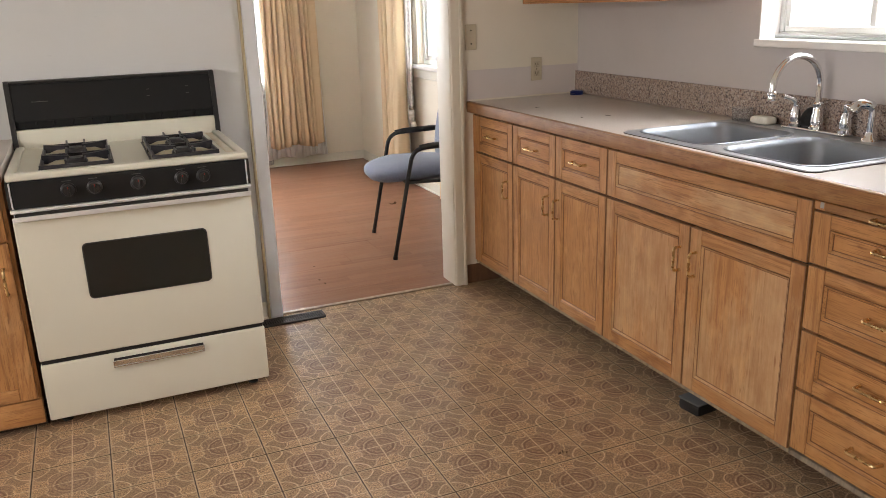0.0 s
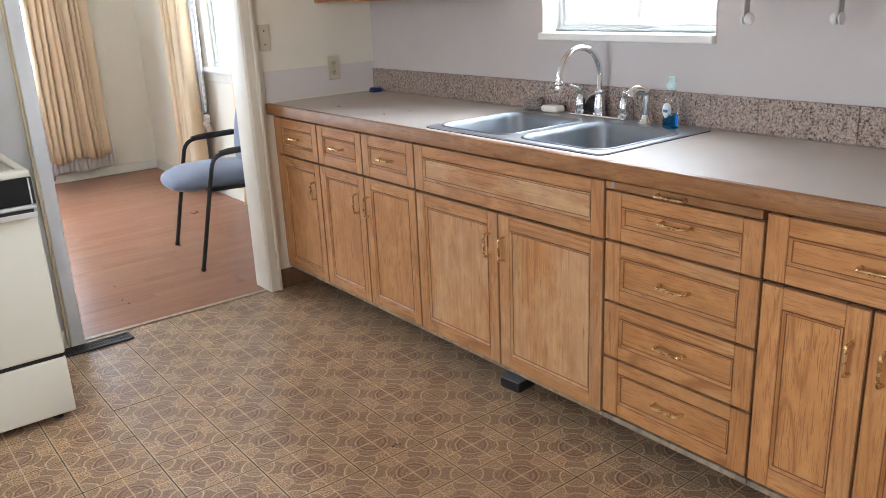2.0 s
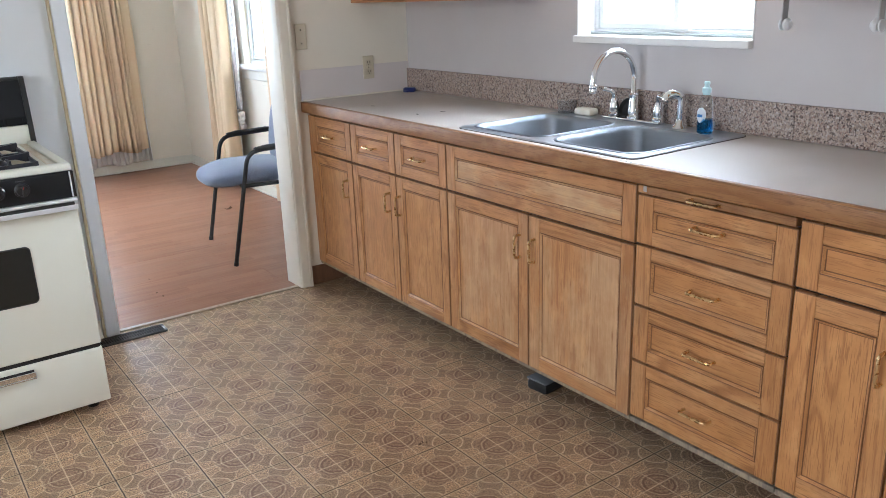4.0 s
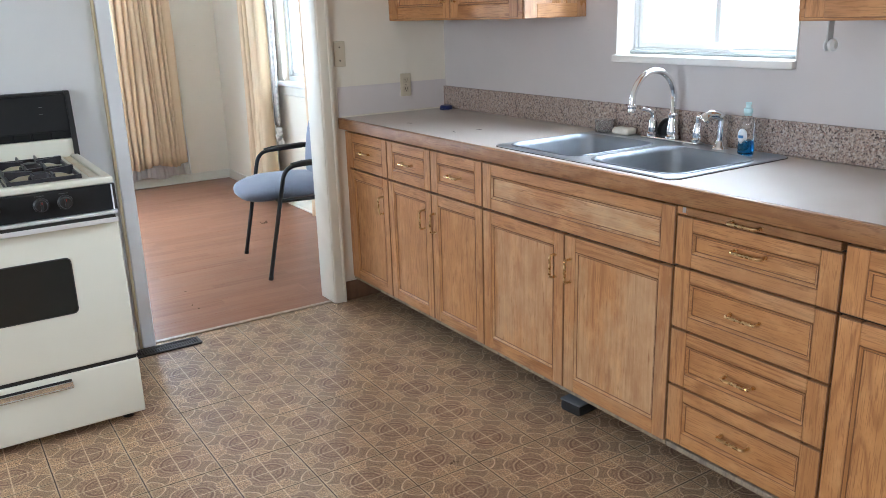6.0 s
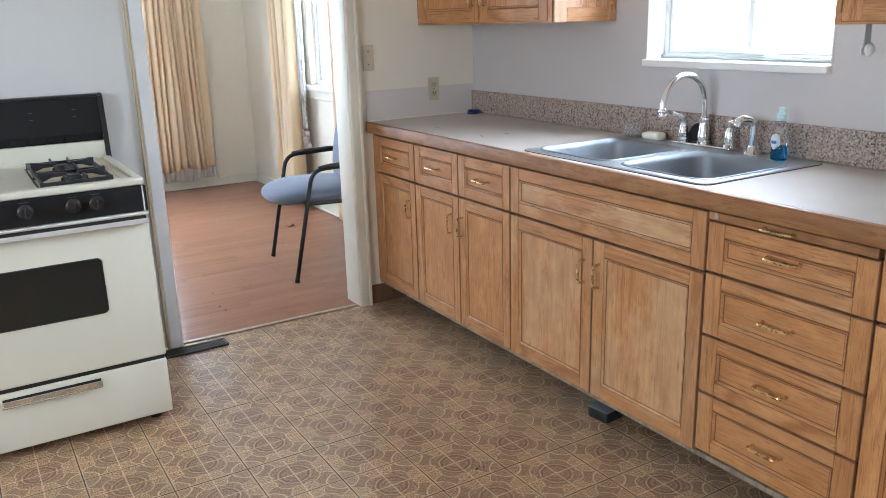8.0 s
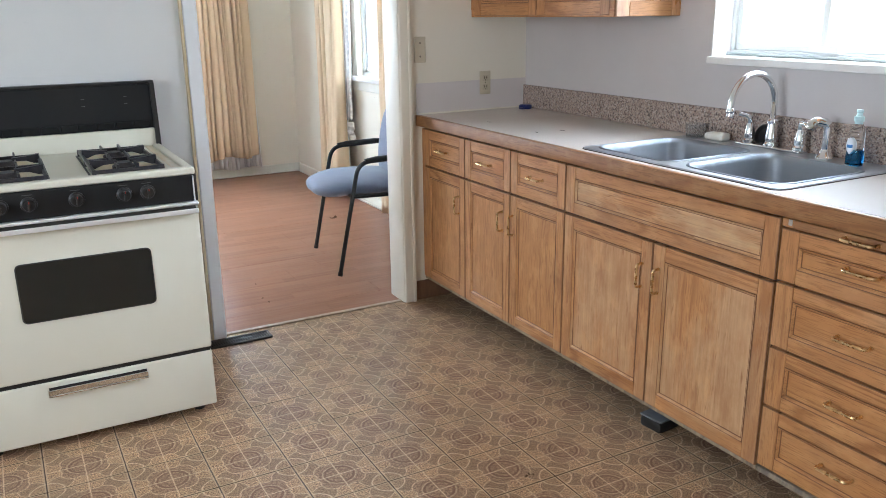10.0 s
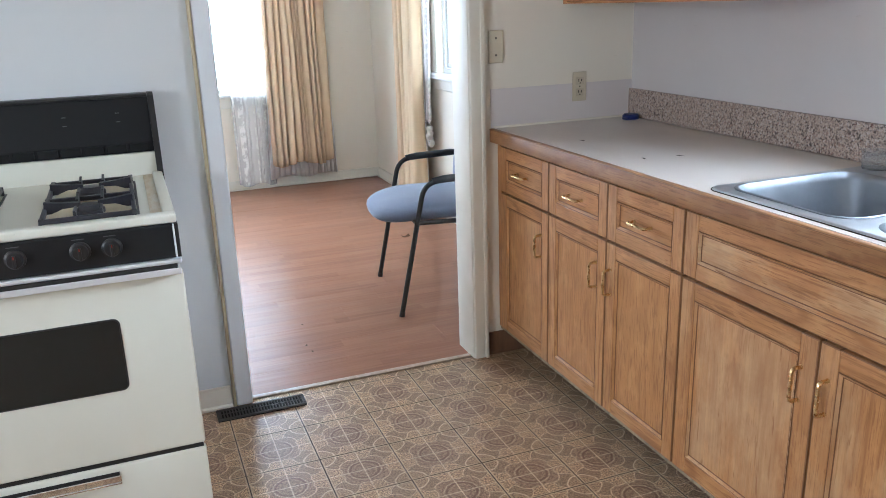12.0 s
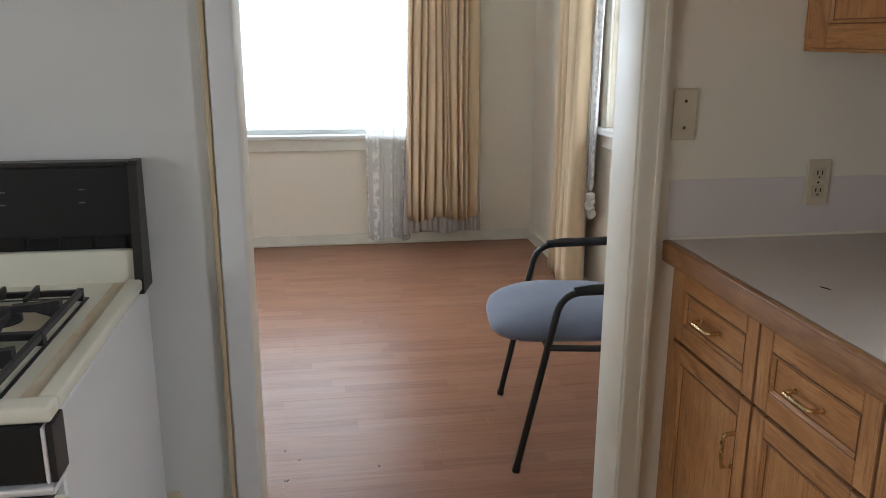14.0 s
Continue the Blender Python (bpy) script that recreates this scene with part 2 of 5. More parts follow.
def tile_vinyl():
    """Printed nine-inch vinyl tile: a ringed medallion in the middle and small rings round the corners."""
    m = material("vinyl_tile")
    g = Graph(m)
    sep = g.nodes.new("ShaderNodeSeparateXYZ")
    g.links.new(g.nodes.new("ShaderNodeNewGeometry").outputs["Position"], sep.inputs[0])
    su = g.math("SUBTRACT", g.math("FRACT", g.math("DIVIDE", g.math("SUBTRACT", sep.outputs[0], TILE_X - 20 * PITCH), PITCH)), 0.5)
    sv = g.math("SUBTRACT", g.math("FRACT", g.math("DIVIDE", g.math("SUBTRACT", sep.outputs[1], TILE_Y - 30 * PITCH), PITCH)), 0.5)
    eu, ev = g.math("ABSOLUTE", su), g.math("ABSOLUTE", sv)
    bend_u = g.math("MULTIPLY", g.math("SINE", g.math("MULTIPLY", ev, 18.85)), 0.030)
    bend_v = g.math("MULTIPLY", g.math("SINE", g.math("MULTIPLY", eu, 18.85)), 0.030)
    u = g.math("ABSOLUTE", g.math("ADD", eu, bend_u))
    v = g.math("ABSOLUTE", g.math("ADD", ev, bend_v))

    def dist(a, b):
        return g.math("SQRT", g.math("ADD", g.math("MULTIPLY", a, a), g.math("MULTIPLY", b, b)))

    def line(d, at, half):
        n = g.nodes.new("ShaderNodeMapRange")
        g.links.new(g.math("ABSOLUTE", g.math("SUBTRACT", d, at)), n.inputs[0])
        n.inputs[1].default_value, n.inputs[2].default_value = half * 0.4, half * 1.5
        n.inputs[3].default_value, n.inputs[4].default_value = 1.0, 0.0
        return n.outputs[0]

    wob = g.noise(g.pos(shift=False), 60, 2)
    r = g.math("ADD", dist(eu, ev), g.math("MULTIPLY", g.math("SUBTRACT", wob, 0.5), 0.03))
    diag = g.math("DIVIDE", g.math("ADD", u, v), 1.4142)
    side = g.math("DIVIDE", g.math("ABSOLUTE", g.math("SUBTRACT", u, v)), 1.4142)
    octo = g.math("MAXIMUM", g.math("MAXIMUM", u, v), diag)
    cu, cv = g.math("SUBTRACT", 0.5, u), g.math("SUBTRACT", 0.5, v)
    rc = dist(cu, cv)
    low, high = g.math("MINIMUM", u, v), g.math("MAXIMUM", u, v)
    fine = g.noise(g.pos(shift=False), 210, 3, 0.75)
    mid = g.noise(g.pos(shift=False), 120, 4, 0.75)
    c = g.ramp(fine, (0.40, (0.105, 0.064, 0.036)), (0.5, (0.44, 0.268, 0.144)), (0.60, (0.80, 0.56, 0.325)))
    inside = g.math("LESS_THAN", octo, 0.315)
    c = g.mix(g.math("MULTIPLY", inside, 0.60), c, g.ramp(mid, (0.43, (0.105, 0.052, 0.033)), (0.58, (0.400, 0.250, 0.158))))
    outer = g.math("MULTIPLY", g.math("GREATER_THAN", diag, 0.335), g.math("GREATER_THAN", rc, 0.205))
    bars = g.math("MULTIPLY", outer, g.math("LESS_THAN", side, 0.120))
    c = g.mix(g.math("MULTIPLY", bars, 0.55), c, (0.190, 0.118, 0.070))
    ring_dark = g.math("MAXIMUM", line(r, 0.195, 0.014), g.math("MAXIMUM", g.math("MULTIPLY", line(r, 0.255, 0.006), 0.6), g.math("MULTIPLY", line(r, 0.120, 0.012), 0.55)))
    ring_dark = g.math("MULTIPLY", ring_dark, g.ramp(mid, (0.42, 0.35), (0.52, 1.0)))
    c = g.mix(g.math("MULTIPLY", ring_dark, 0.85), c, (0.135, 0.044, 0.025))
    corner = g.math("LESS_THAN", rc, 0.20)
    c = g.mix(g.math("MULTIPLY", corner, 0.35), c, (0.218, 0.132, 0.073))
    pale = g.math("MAXIMUM", g.math("MULTIPLY", line(octo, 0.322, 0.009), 0.6), g.math("MULTIPLY", line(rc, 0.200, 0.013), 0.9))
    pale = g.math("MAXIMUM", pale, g.math("MULTIPLY", g.math("MULTIPLY", line(side, 0.126, 0.008), outer), 0.7))
    pale = g.math("MAXIMUM", pale, g.math("MULTIPLY", line(r, 0.225, 0.007), 0.55))
    pale = g.math("MAXIMUM", pale, g.math("MAXIMUM", g.math("MULTIPLY", line(g.math("MINIMUM", eu, ev), 0.0, 0.007), g.math("LESS_THAN", high, 0.30)), g.math("MULTIPLY", g.math("MAXIMUM", line(eu, 0.0, 0.009), line(ev, 0.0, 0.009)), 0.85)))
    pale = g.math("MULTIPLY", pale, g.ramp(mid, (0.30, 0.25), (0.58, 1.0)))
    pale = g.math("MULTIPLY", pale, g.ramp(fine, (0.34, 0.45), (0.50, 1.0)))
    c = g.mix(g.math("MULTIPLY", pale, 0.95), c, (0.90, 0.71, 0.47))
    brim = g.math("MAXIMUM", eu, ev)
    c = g.mix(g.math("MULTIPLY", line(brim, 0.482, 0.009), 0.7), c, (0.60, 0.46, 0.30))
    edge = g.math("GREATER_THAN", brim, 0.4915)
    c = g.mix(g.math("MULTIPLY", edge, 0.85), c, (0.075, 0.048, 0.030))
    wear = g.noise(g.pos(shift=False), 2.2, 6, 0.62)
    c = g.mix(g.ramp(wear, (0.46, 0.0), (0.72, 0.30)), c, (0.36, 0.27, 0.185))
    tone = g.nodes.new("ShaderNodeObjectInfo").outputs["Random"]
    c = g.mix(g.math("MULTIPLY", tone, 0.14), c, (0.145, 0.086, 0.053))
    g.color(c)
    g.rough(g.ramp(wear, (0.3, 0.30), (0.7, 0.37)))
    g.bsdf.inputs["Specular IOR Level"].default_value = 0.42
    g.bump(g.math("SUBTRACT", g.noise(g.pos(shift=False), 45, 4), g.math("MULTIPLY", pale, 0.6)), 0.10, 0.0015)
    return m


def plank_wood():
    """Printed laminate strip floor with its grain along x."""
    m = material("laminate_plank")
    g = Graph(m)
    sep = g.nodes.new("ShaderNodeSeparateXYZ")
    g.links.new(g.nodes.new("ShaderNodeNewGeometry").outputs["Position"], sep.inputs[0])
    row = g.math("FLOOR", g.math("DIVIDE", sep.outputs[1], 0.0645))
    w = g.nodes.new("ShaderNodeTexWhiteNoise")
    w.noise_dimensions = "1D"
    g.links.new(row, w.inputs["W"])
    col = g.math("FLOOR", g.math("ADD", g.math("DIVIDE", sep.outputs[0], 0.42), g.math("MULTIPLY", w.outputs["Value"], 5)))
    w2 = g.nodes.new("ShaderNodeTexWhiteNoise")
    w2.noise_dimensions = "2D"
    both = g.nodes.new("ShaderNodeCombineXYZ")
    g.links.new(row, both.inputs[0])
    g.links.new(col, both.inputs[1])
    g.links.new(both.outputs[0], w2.inputs["Vector"])
    grain = g.noise(g.pos((2.2, 30, 1)), 2.0, 5, 0.6, 0.2)
    c = g.ramp(grain, (0.30, (0.228, 0.091, 0.048)), (0.54, (0.288, 0.125, 0.068)), (0.76, (0.355, 0.164, 0.092)))
    c = g.mix(g.math("MULTIPLY", w2.outputs["Value"], 0.60), c, (0.40, 0.195, 0.110))
    c = g.mix(g.ramp(g.noise(g.pos((1.8, 44, 1), False), 1.6, 3, 0.6), (0.54, 0.0), (0.70, 0.40)), c, (0.24, 0.092, 0.036))
    fine = g.noise(g.pos((7, 130, 1), False), 1.0, 3)
    c = g.mix(g.ramp(fine, (0.56, 0.0), (0.70, 0.32)), c, (0.20, 0.075, 0.030))
    seam = g.math("LESS_THAN", g.math("FRACT", g.math("DIVIDE", sep.outputs[1], 0.0645)), 0.022)
    c = g.mix(g.math("MULTIPLY", seam, 0.35), c, (0.14, 0.05, 0.02))
    dust = g.noise(g.pos((2.0, 9, 1), False), 1.0, 4, 0.55)
    c = g.mix(g.ramp(dust, (0.45, 0.10), (0.75, 0.34)), c, (0.34, 0.235, 0.185))
    g.color(c)
    g.rough(g.ramp(dust, (0.2, 0.27), (0.8, 0.31)))
    g.bsdf.inputs["Specular IOR Level"].default_value = 0.13
    g.bump(grain, 0.05, 0.0008)
    return m


COUNTER, GRANITE, TILE, PLANK = laminate(), granite(), tile_vinyl(), plank_wood()
GROUT = soiled("tile_joint", (0.085, 0.055, 0.035), (0.05, 0.035, 0.025), 0.8)


def enamel(name, color, stain):
    m = material(name, color, 0.22)
    g = Graph(m)
    n = g.noise(g.pos((1.5, 1.5, 1.5), False), 2.0, 5, 0.6)
    spot = g.noise(g.pos((1, 1, 1), False), 90, 3, 0.6)
    c = g.mix(g.ramp(n, (0.45, 0.0), (0.75, 0.5)), color, stain)
    c = g.mix(g.ramp(spot, (0.74, 0.0), (0.80, 0.35)), c, tuple(v * 0.6 for v in stain))
    g.color(c)
    g.rough(g.ramp(n, (0.3, 0.285), (0.7, 0.38)))
    return m


CREAM = enamel("cream_enamel", (0.72, 0.71, 0.60), (0.69, 0.67, 0.545))
WHITE_ENAMEL = enamel("white_side_enamel", (0.70, 0.715, 0.71), (0.65, 0.66, 0.64))
BOWL = enamel("stained_burner_bowl", (0.76, 0.69, 0.50), (0.62, 0.50, 0.31))
STAINED = material("stained_cream_enamel", (0.7, 0.6, 0.45), 0.35)
g = Graph(STAINED)
g.color(g.ramp(g.noise(g.pos((14, 3, 1), False), 3.0, 6, 0.65), (0.36, (0.73, 0.70, 0.59)), (0.56, (0.62, 0.51, 0.33)), (0.76, (0.48, 0.34, 0.17))))
BLACK_GLASS = material("black_glass_panel", (0.016, 0.017, 0.018), 0.32)
BLACK_GLASS.node_tree.nodes["Principled BSDF"].inputs["Specular IOR Level"].default_value = 0.25
OVEN_GLASS = material("dark_oven_glass", (0.014, 0.016, 0.015), 0.06)
BLACK_PLASTIC = material("black_plastic", (0.018, 0.018, 0.018), 0.38)
MARK = material("pale_print", (0.095, 0.095, 0.092), 0.5)
RED_MARK = material("red_print", (0.35, 0.03, 0.02), 0.5)


def metal(name, color, rough, brushed=None):
    m = material(name, color, rough, 1.0)
    g = Graph(m)
    n = g.noise(g.pos(brushed or (20, 20, 20)), 3.0, 4, 0.6)
    g.rough(g.ramp(n, (0.3, rough * 0.8), (0.7, rough * 1.35)))
    return m


CHROME = metal("chrome", (0.80, 0.81, 0.82), 0.07)
# One steel twice: darkened for the shaded bowls, brightened for the lit rim.
STEEL = metal("brushed_steel_shaded", (0.285, 0.312, 0.345), 0.44, (9, 2, 9))
STEEL_RIM = metal("brushed_steel_lit", (0.47, 0.50, 0.53), 0.36, (9, 2, 9))
BRASS = metal("worn_brass", (0.72, 0.52, 0.27), 0.26)
VENT_METAL = soiled("brown_metal", (0.048, 0.042, 0.037), (0.075, 0.066, 0.058), 0.62)
ALUMINIUM = metal("grey_metal", (0.50, 0.50, 0.49), 0.42)
BRIGHT_TRIM = metal("bright_metal_trim", (0.88, 0.90, 0.92), 0.42)
BRIGHT_TRIM.node_tree.nodes["Principled BSDF"].inputs["Metallic"].default_value = 0.65
VINYL = material("white_vinyl_frame", (0.80, 0.82, 0.81), 0.35)
TRACK = material("grey_track", (0.42, 0.45, 0.45), 0.45)
IRON = soiled("cast_iron", (0.016, 0.017, 0.024), (0.040, 0.038, 0.042), 0.30)
BEIGE_PLATE = material("ivory_plate", (0.62, 0.56, 0.42), 0.4)
SOCKET = material("ivory_socket", (0.55, 0.49, 0.36), 0.4)
SLOT = material("dark_slot", (0.02, 0.018, 0.015), 0.7)
DUCT = material("black_duct", (0.004, 0.004, 0.004), 0.9)
SCREW = metal("screw", (0.13, 0.12, 0.10), 0.5)
STRIP = soiled("threshold_strip", (0.55, 0.45, 0.34), (0.36, 0.27, 0.18), 0.45)
CHAIR_BLACK = material("black_steel_tube", (0.016, 0.017, 0.018), 0.36)
WHITE_PLASTIC = material("white_plastic", (0.78, 0.80, 0.80), 0.35)
AQUA_PLASTIC = material("pale_aqua_plastic", (0.55, 0.76, 0.78), 0.35)
BLUE_PLASTIC = material("blue_plastic", (0.012, 0.024, 0.13), 0.35)
SOAP = soiled("white_soap", (0.78, 0.76, 0.68), (0.68, 0.65, 0.56), 0.5)
GREY_LID = material("grey_plastic_lid", (0.17, 0.18, 0.19), 0.28)
BURN = material("burn_mark", (0.022, 0.014, 0.010), 0.7)
LABEL_PAPER = material("white_label", (0.75, 0.79, 0.82), 0.4)
LABEL_BLUE = material("blue_label_print", (0.05, 0.20, 0.45), 0.4)
LEAF = material("dry_leaf", (0.10, 0.055, 0.025), 0.8)


def clear(name, color, rough=0.02, ior=1.45):
    m = material(name, color, rough)
    b = m.node_tree.nodes["Principled BSDF"]
    b.inputs["Transmission Weight"].default_value = 1.0
    b.inputs["IOR"].default_value = ior
    return m


PANE = clear("window_glass", (0.97, 0.99, 0.98), 0.0, 1.02)
CLEAR = clear("clear_plastic", (0.93, 0.97, 0.98), 0.06, 1.12)
SMOKE = clear("smoky_plastic", (0.86, 0.86, 0.86), 0.16, 1.08)
SMOKE.node_tree.nodes["Principled BSDF"].inputs["Transmission Weight"].default_value = 0.92
BLUE_LIQUID = clear("blue_dish_soap", (0.04, 0.32, 0.72), 0.05, 1.33)


def upholstery():
    m = material("blue_grey_fabric", (0.17, 0.20, 0.30), 0.9)
    g = Graph(m)
    weave = g.noise(g.pos((1, 1, 1), False), 380, 2)
    wear = g.noise(g.pos((1, 1, 1), False), 5, 5, 0.6)
    c = g.ramp(weave, (0.35, (0.115, 0.135, 0.205)), (0.65, (0.225, 0.255, 0.345)))
    g.color(g.mix(g.ramp(wear, (0.45, 0.0), (0.75, 0.4)), c, (0.26, 0.27, 0.32)))
    g.bsdf.inputs["Sheen Weight"].default_value = 0.3
    g.bump(weave, 0.3, 0.001)
    return m


def cloth(name, color, dark, glow, weave=220.0):
    """Curtain cloth that lets some light through."""
    m = material(name, color, 0.85)
    g = Graph(m)
    n = g.noise(g.pos((26, 26, 0.5), False), 2.0, 3, 0.5)
    f = g.noise(g.pos((1, 1, 1), False), weave, 2)
    c = g.mix(g.ramp(n, (0.40, 0.0), (0.68, 0.6)), color, dark)
    g.color(c)
    g.bump(f, 0.15, 0.0008)
    t = g.nodes.new("ShaderNodeBsdfTranslucent")
    g.links.new(c, t.inputs[0])
    s = g.nodes.new("ShaderNodeMixShader")
    s.inputs[0].default_value = glow
    g.links.new(g.bsdf.outputs[0], s.inputs[1])
    g.links.new(t.outputs[0], s.inputs[2])
    g.links.new(s.outputs[0], g.nodes["Material Output"].inputs[0])
    return m


def lace():
    """White net curtain with a flowered weave."""
    m = cloth("white_lace", (0.96, 0.96, 0.94), (0.94, 0.94, 0.91), 0.25)
    g = Graph(m)
    out = g.nodes["Material Output"]
    solid = out.inputs[0].links[0].from_socket
    bands = g.ramp(g.noise(g.pos((16, 16, 0.01), False), 1.0, 1), (0.47, 0.0), (0.53, 1.0))
    petals = g.ramp(g.noise(g.pos((1, 1, 0.7), False), 42, 3, 0.6), (0.44, 0.0), (0.58, 0.22))
    flowers = g.math("ADD", g.math("MULTIPLY", bands, petals), 0.36)
    tr = g.nodes.new("ShaderNodeBsdfTransparent")
    s = g.nodes.new("ShaderNodeMixShader")
    g.links.new(flowers, s.inputs[0])
    g.links.new(tr.outputs[0], s.inputs[1])
    g.links.new(solid, s.inputs[2])
    g.links.new(s.outputs[0], out.inputs[0])
    return m


FABRIC, LACE = upholstery(), lace()
GOLD = cloth("gold_curtain_cloth", (0.875, 0.69, 0.455), (0.82, 0.61, 0.385), 0.16)
LINING = cloth("white_lining_cloth", (0.94, 0.91, 0.86), (0.88, 0.85, 0.79), 0.4)


# ---- building helpers ----
def part(name, bm, mat, parent=None, label="", smooth=False):
    """Links a bmesh as one mesh object, given in world places, under a thing or a part."""
    me = bpy.data.meshes.new(name)
    bm.to_mesh(me)
    bm.free()
    for mt in mat if isinstance(mat, (list, tuple)) else (mat,):
        me.materials.append(mt)
    if smooth:
        for f in me.polygons:
            f.use_smooth = True
        me.set_sharp_from_angle(angle=radians(38))
    ob = new(name, me)
    if parent is not None:
        ob.parent = parent
        if parent.type == "EMPTY":
            ob.matrix_parent_inverse = Matrix.Translation(-parent.location)
    if label:
        tagged(ob, label)
    return ob


def thing(name, at, label, category, group=""):
    ob = new(name)
    ob.empty_display_size = 0.05
    ob.location = at
    return tagged(ob, label, category, group)


def slab(lo, hi, bev=0.0, bm=None, seg=1):
    """A block from corner to corner with its edges eased by bev."""
    bm = bm or bmesh.new()
    mid = [(a + b) / 2 for a, b in zip(lo, hi)]
    size = [abs(b - a) for a, b in zip(lo, hi)]
    geo = bmesh.ops.create_cube(bm, size=1, matrix=Matrix.Translation(mid) @ Matrix.Diagonal((*size, 1)))
    if bev:
        edges = {e for v in geo["verts"] for e in v.link_edges}
        bmesh.ops.bevel(bm, geom=list(edges), offset=min(bev, min(size) * 0.45), segments=seg, affect="EDGES", profile=0.5)
    return bm


def turned(profile, at, n=24, bm=None, axis=None):
    """A turned shape: (radius, height) pairs round the upright (or another axis) through a place."""
    bm = bm or bmesh.new()
    m = Matrix.Translation(at) @ (Vector((0, 0, 1)).rotation_difference(Vector(axis)).to_matrix().to_4x4() if axis else Matrix())
    rings = []
    for r, h in profile:
        if r < 1e-5:
            rings.append([bm.verts.new(m @ Vector((0, 0, h)))])
        else:
            rings.append([bm.verts.new(m @ Vector((r * math.cos(2 * math.pi * i / n), r * math.sin(2 * math.pi * i / n), h))) for i in range(n)])
    for a, b in zip(rings, rings[1:]):
        for i in range(n):
            j = (i + 1) % n
            if len(a) == 1 and len(b) > 1:
                bm.faces.new((a[0], b[j], b[i]))
            elif len(b) == 1 and len(a) > 1:
                bm.faces.new((a[i], a[j], b[0]))
            elif len(a) > 1:
                bm.faces.new((a[i], a[j], b[j], b[i]))
    for ring, flip in ((rings[0], True), (rings[-1], False)):
        if len(ring) > 1:
            bm.faces.new(list(reversed(ring)) if flip else ring)
    bmesh.ops.recalc_face_normals(bm, faces=bm.faces)
    return bm


def rounded(points, radius, steps=6):
    """The polyline with its inner corners rounded."""
    pts = [Vector(p) for p in points]
    out = [pts[0]]
    for a, b, c in zip(pts, pts[1:], pts[2:]):
        r = min(radius, (a - b).length * 0.45, (c - b).length * 0.45)
        p, q = b + (a - b).normalized() * r, b + (c - b).normalized() * r
        for i in range(steps + 1):
            t = i / steps
            out.append(p * (1 - t) ** 2 + b * 2 * t * (1 - t) + q * t * t)
    out.append(pts[-1])
    return out


def tube(points, radius, n=10, bm=None, flat=1.0):
    """A bar of round section along a line; radius may be a list."""
    bm = bm or bmesh.new()
    pts = [Vector(p) for p in points]
    radii = radius if isinstance(radius, (list, tuple)) else [radius] * len(pts)
    rings, side = [], None
    for i, p in enumerate(pts):
        d = (pts[min(i + 1, len(pts) - 1)] - pts[max(i - 1, 0)]).normalized()
        if side is None:
            side = d.cross(Vector((0, 0, 1)) if abs(d.z) < 0.9 else Vector((0, 1, 0))).normalized()
        side = (side - d * side.dot(d)).normalized()
        up = d.cross(side)
        rings.append([bm.verts.new(p + (side * math.cos(2 * math.pi * k / n) + up * math.sin(2 * math.pi * k / n) * flat) * radii[i]) for k in range(n)])
    for a, b in zip(rings, rings[1:]):
        for k in range(n):
            bm.faces.new((a[k], a[(k + 1) % n], b[(k + 1) % n], b[k]))
    bm.faces.new(list(reversed(rings[0])))
    bm.faces.new(rings[-1])
    bmesh.ops.recalc_face_normals(bm, faces=bm.faces)
    return bm


def sheet(fn, nu, nv):
    """A grid of faces through fn(u, v), u and v from 0 to 1."""
    bm = bmesh.new()
    g = [[bm.verts.new(fn(i / nu, j / nv)) for j in range(nv + 1)] for i in range(nu + 1)]
    for i in range(nu):
        for j in range(nv):
            bm.faces.new((g[i][j], g[i + 1][j], g[i + 1][j + 1], g[i][j + 1]))
    return bm


def structure(name, bm, mat, label="", category="", smooth=False):
    return tagged(part(name, bm, mat, None, "", smooth), label, category, "", "structure")


def pierced(axis, t0, t1, a0, a1, z0, z1, hole):
    """A wall from t0 to t1 across axis, running from a0 to a1, with one opening (b0, b1, c0, c1) through it."""
    b0, b1, c0, c1 = hole
    bm = bmesh.new()

    def ring(t, u0, u1, v0, v1):
        pts = ((u0, v0), (u1, v0), (u1, v1), (u0, v1))
        return [bm.verts.new((t, u, v) if axis == "x" else (u, t, v)) for u, v in pts]
    fo, fi, bo, bi = ring(t0, a0, a1, z0, z1), ring(t0, b0, b1, c0, c1), ring(t1, a0, a1, z0, z1), ring(t1, b0, b1, c0, c1)
    for p, q in ((fo, fi), (bi, bo), (bo, fo), (fi, bi)):
        for i in range(4):
            bm.faces.new((p[i], p[(i + 1) % 4], q[(i + 1) % 4], q[i]))
    bmesh.ops.recalc_face_normals(bm, faces=bm.faces)
    return bm


# ---- the two rooms ----
WEST, EAST, SOUTH, NORTH, FAR, TOP = -2.6, 2.515, -1.6, 3.98, 7.62, 2.44
WALL_T = 0.13
DOOR_L, DOOR_R, DOOR_H = 0.939, 1.812, 2.06      # finished opening between the casings
DINE_Y = NORTH + WALL_T
DINE_EAST = 2.545

structure("ground", slab((-400, -400, -0.60), (400, 400, -0.45)), OUTSIDE, "pale ground outside the house", "ground")
kitchen_floor = structure("floor_kitchen", slab((WEST, SOUTH, -0.30), (EAST, 4.004, -0.0035)), GROUT, "brown printed vinyl tile kitchen floor, worn", "floor")
dining_floor = structure("floor_dining", slab((WEST, 4.004, -0.30), (DINE_EAST, FAR, -0.0055)), GROUT, "reddish-brown laminate strip floor, dusty", "floor")
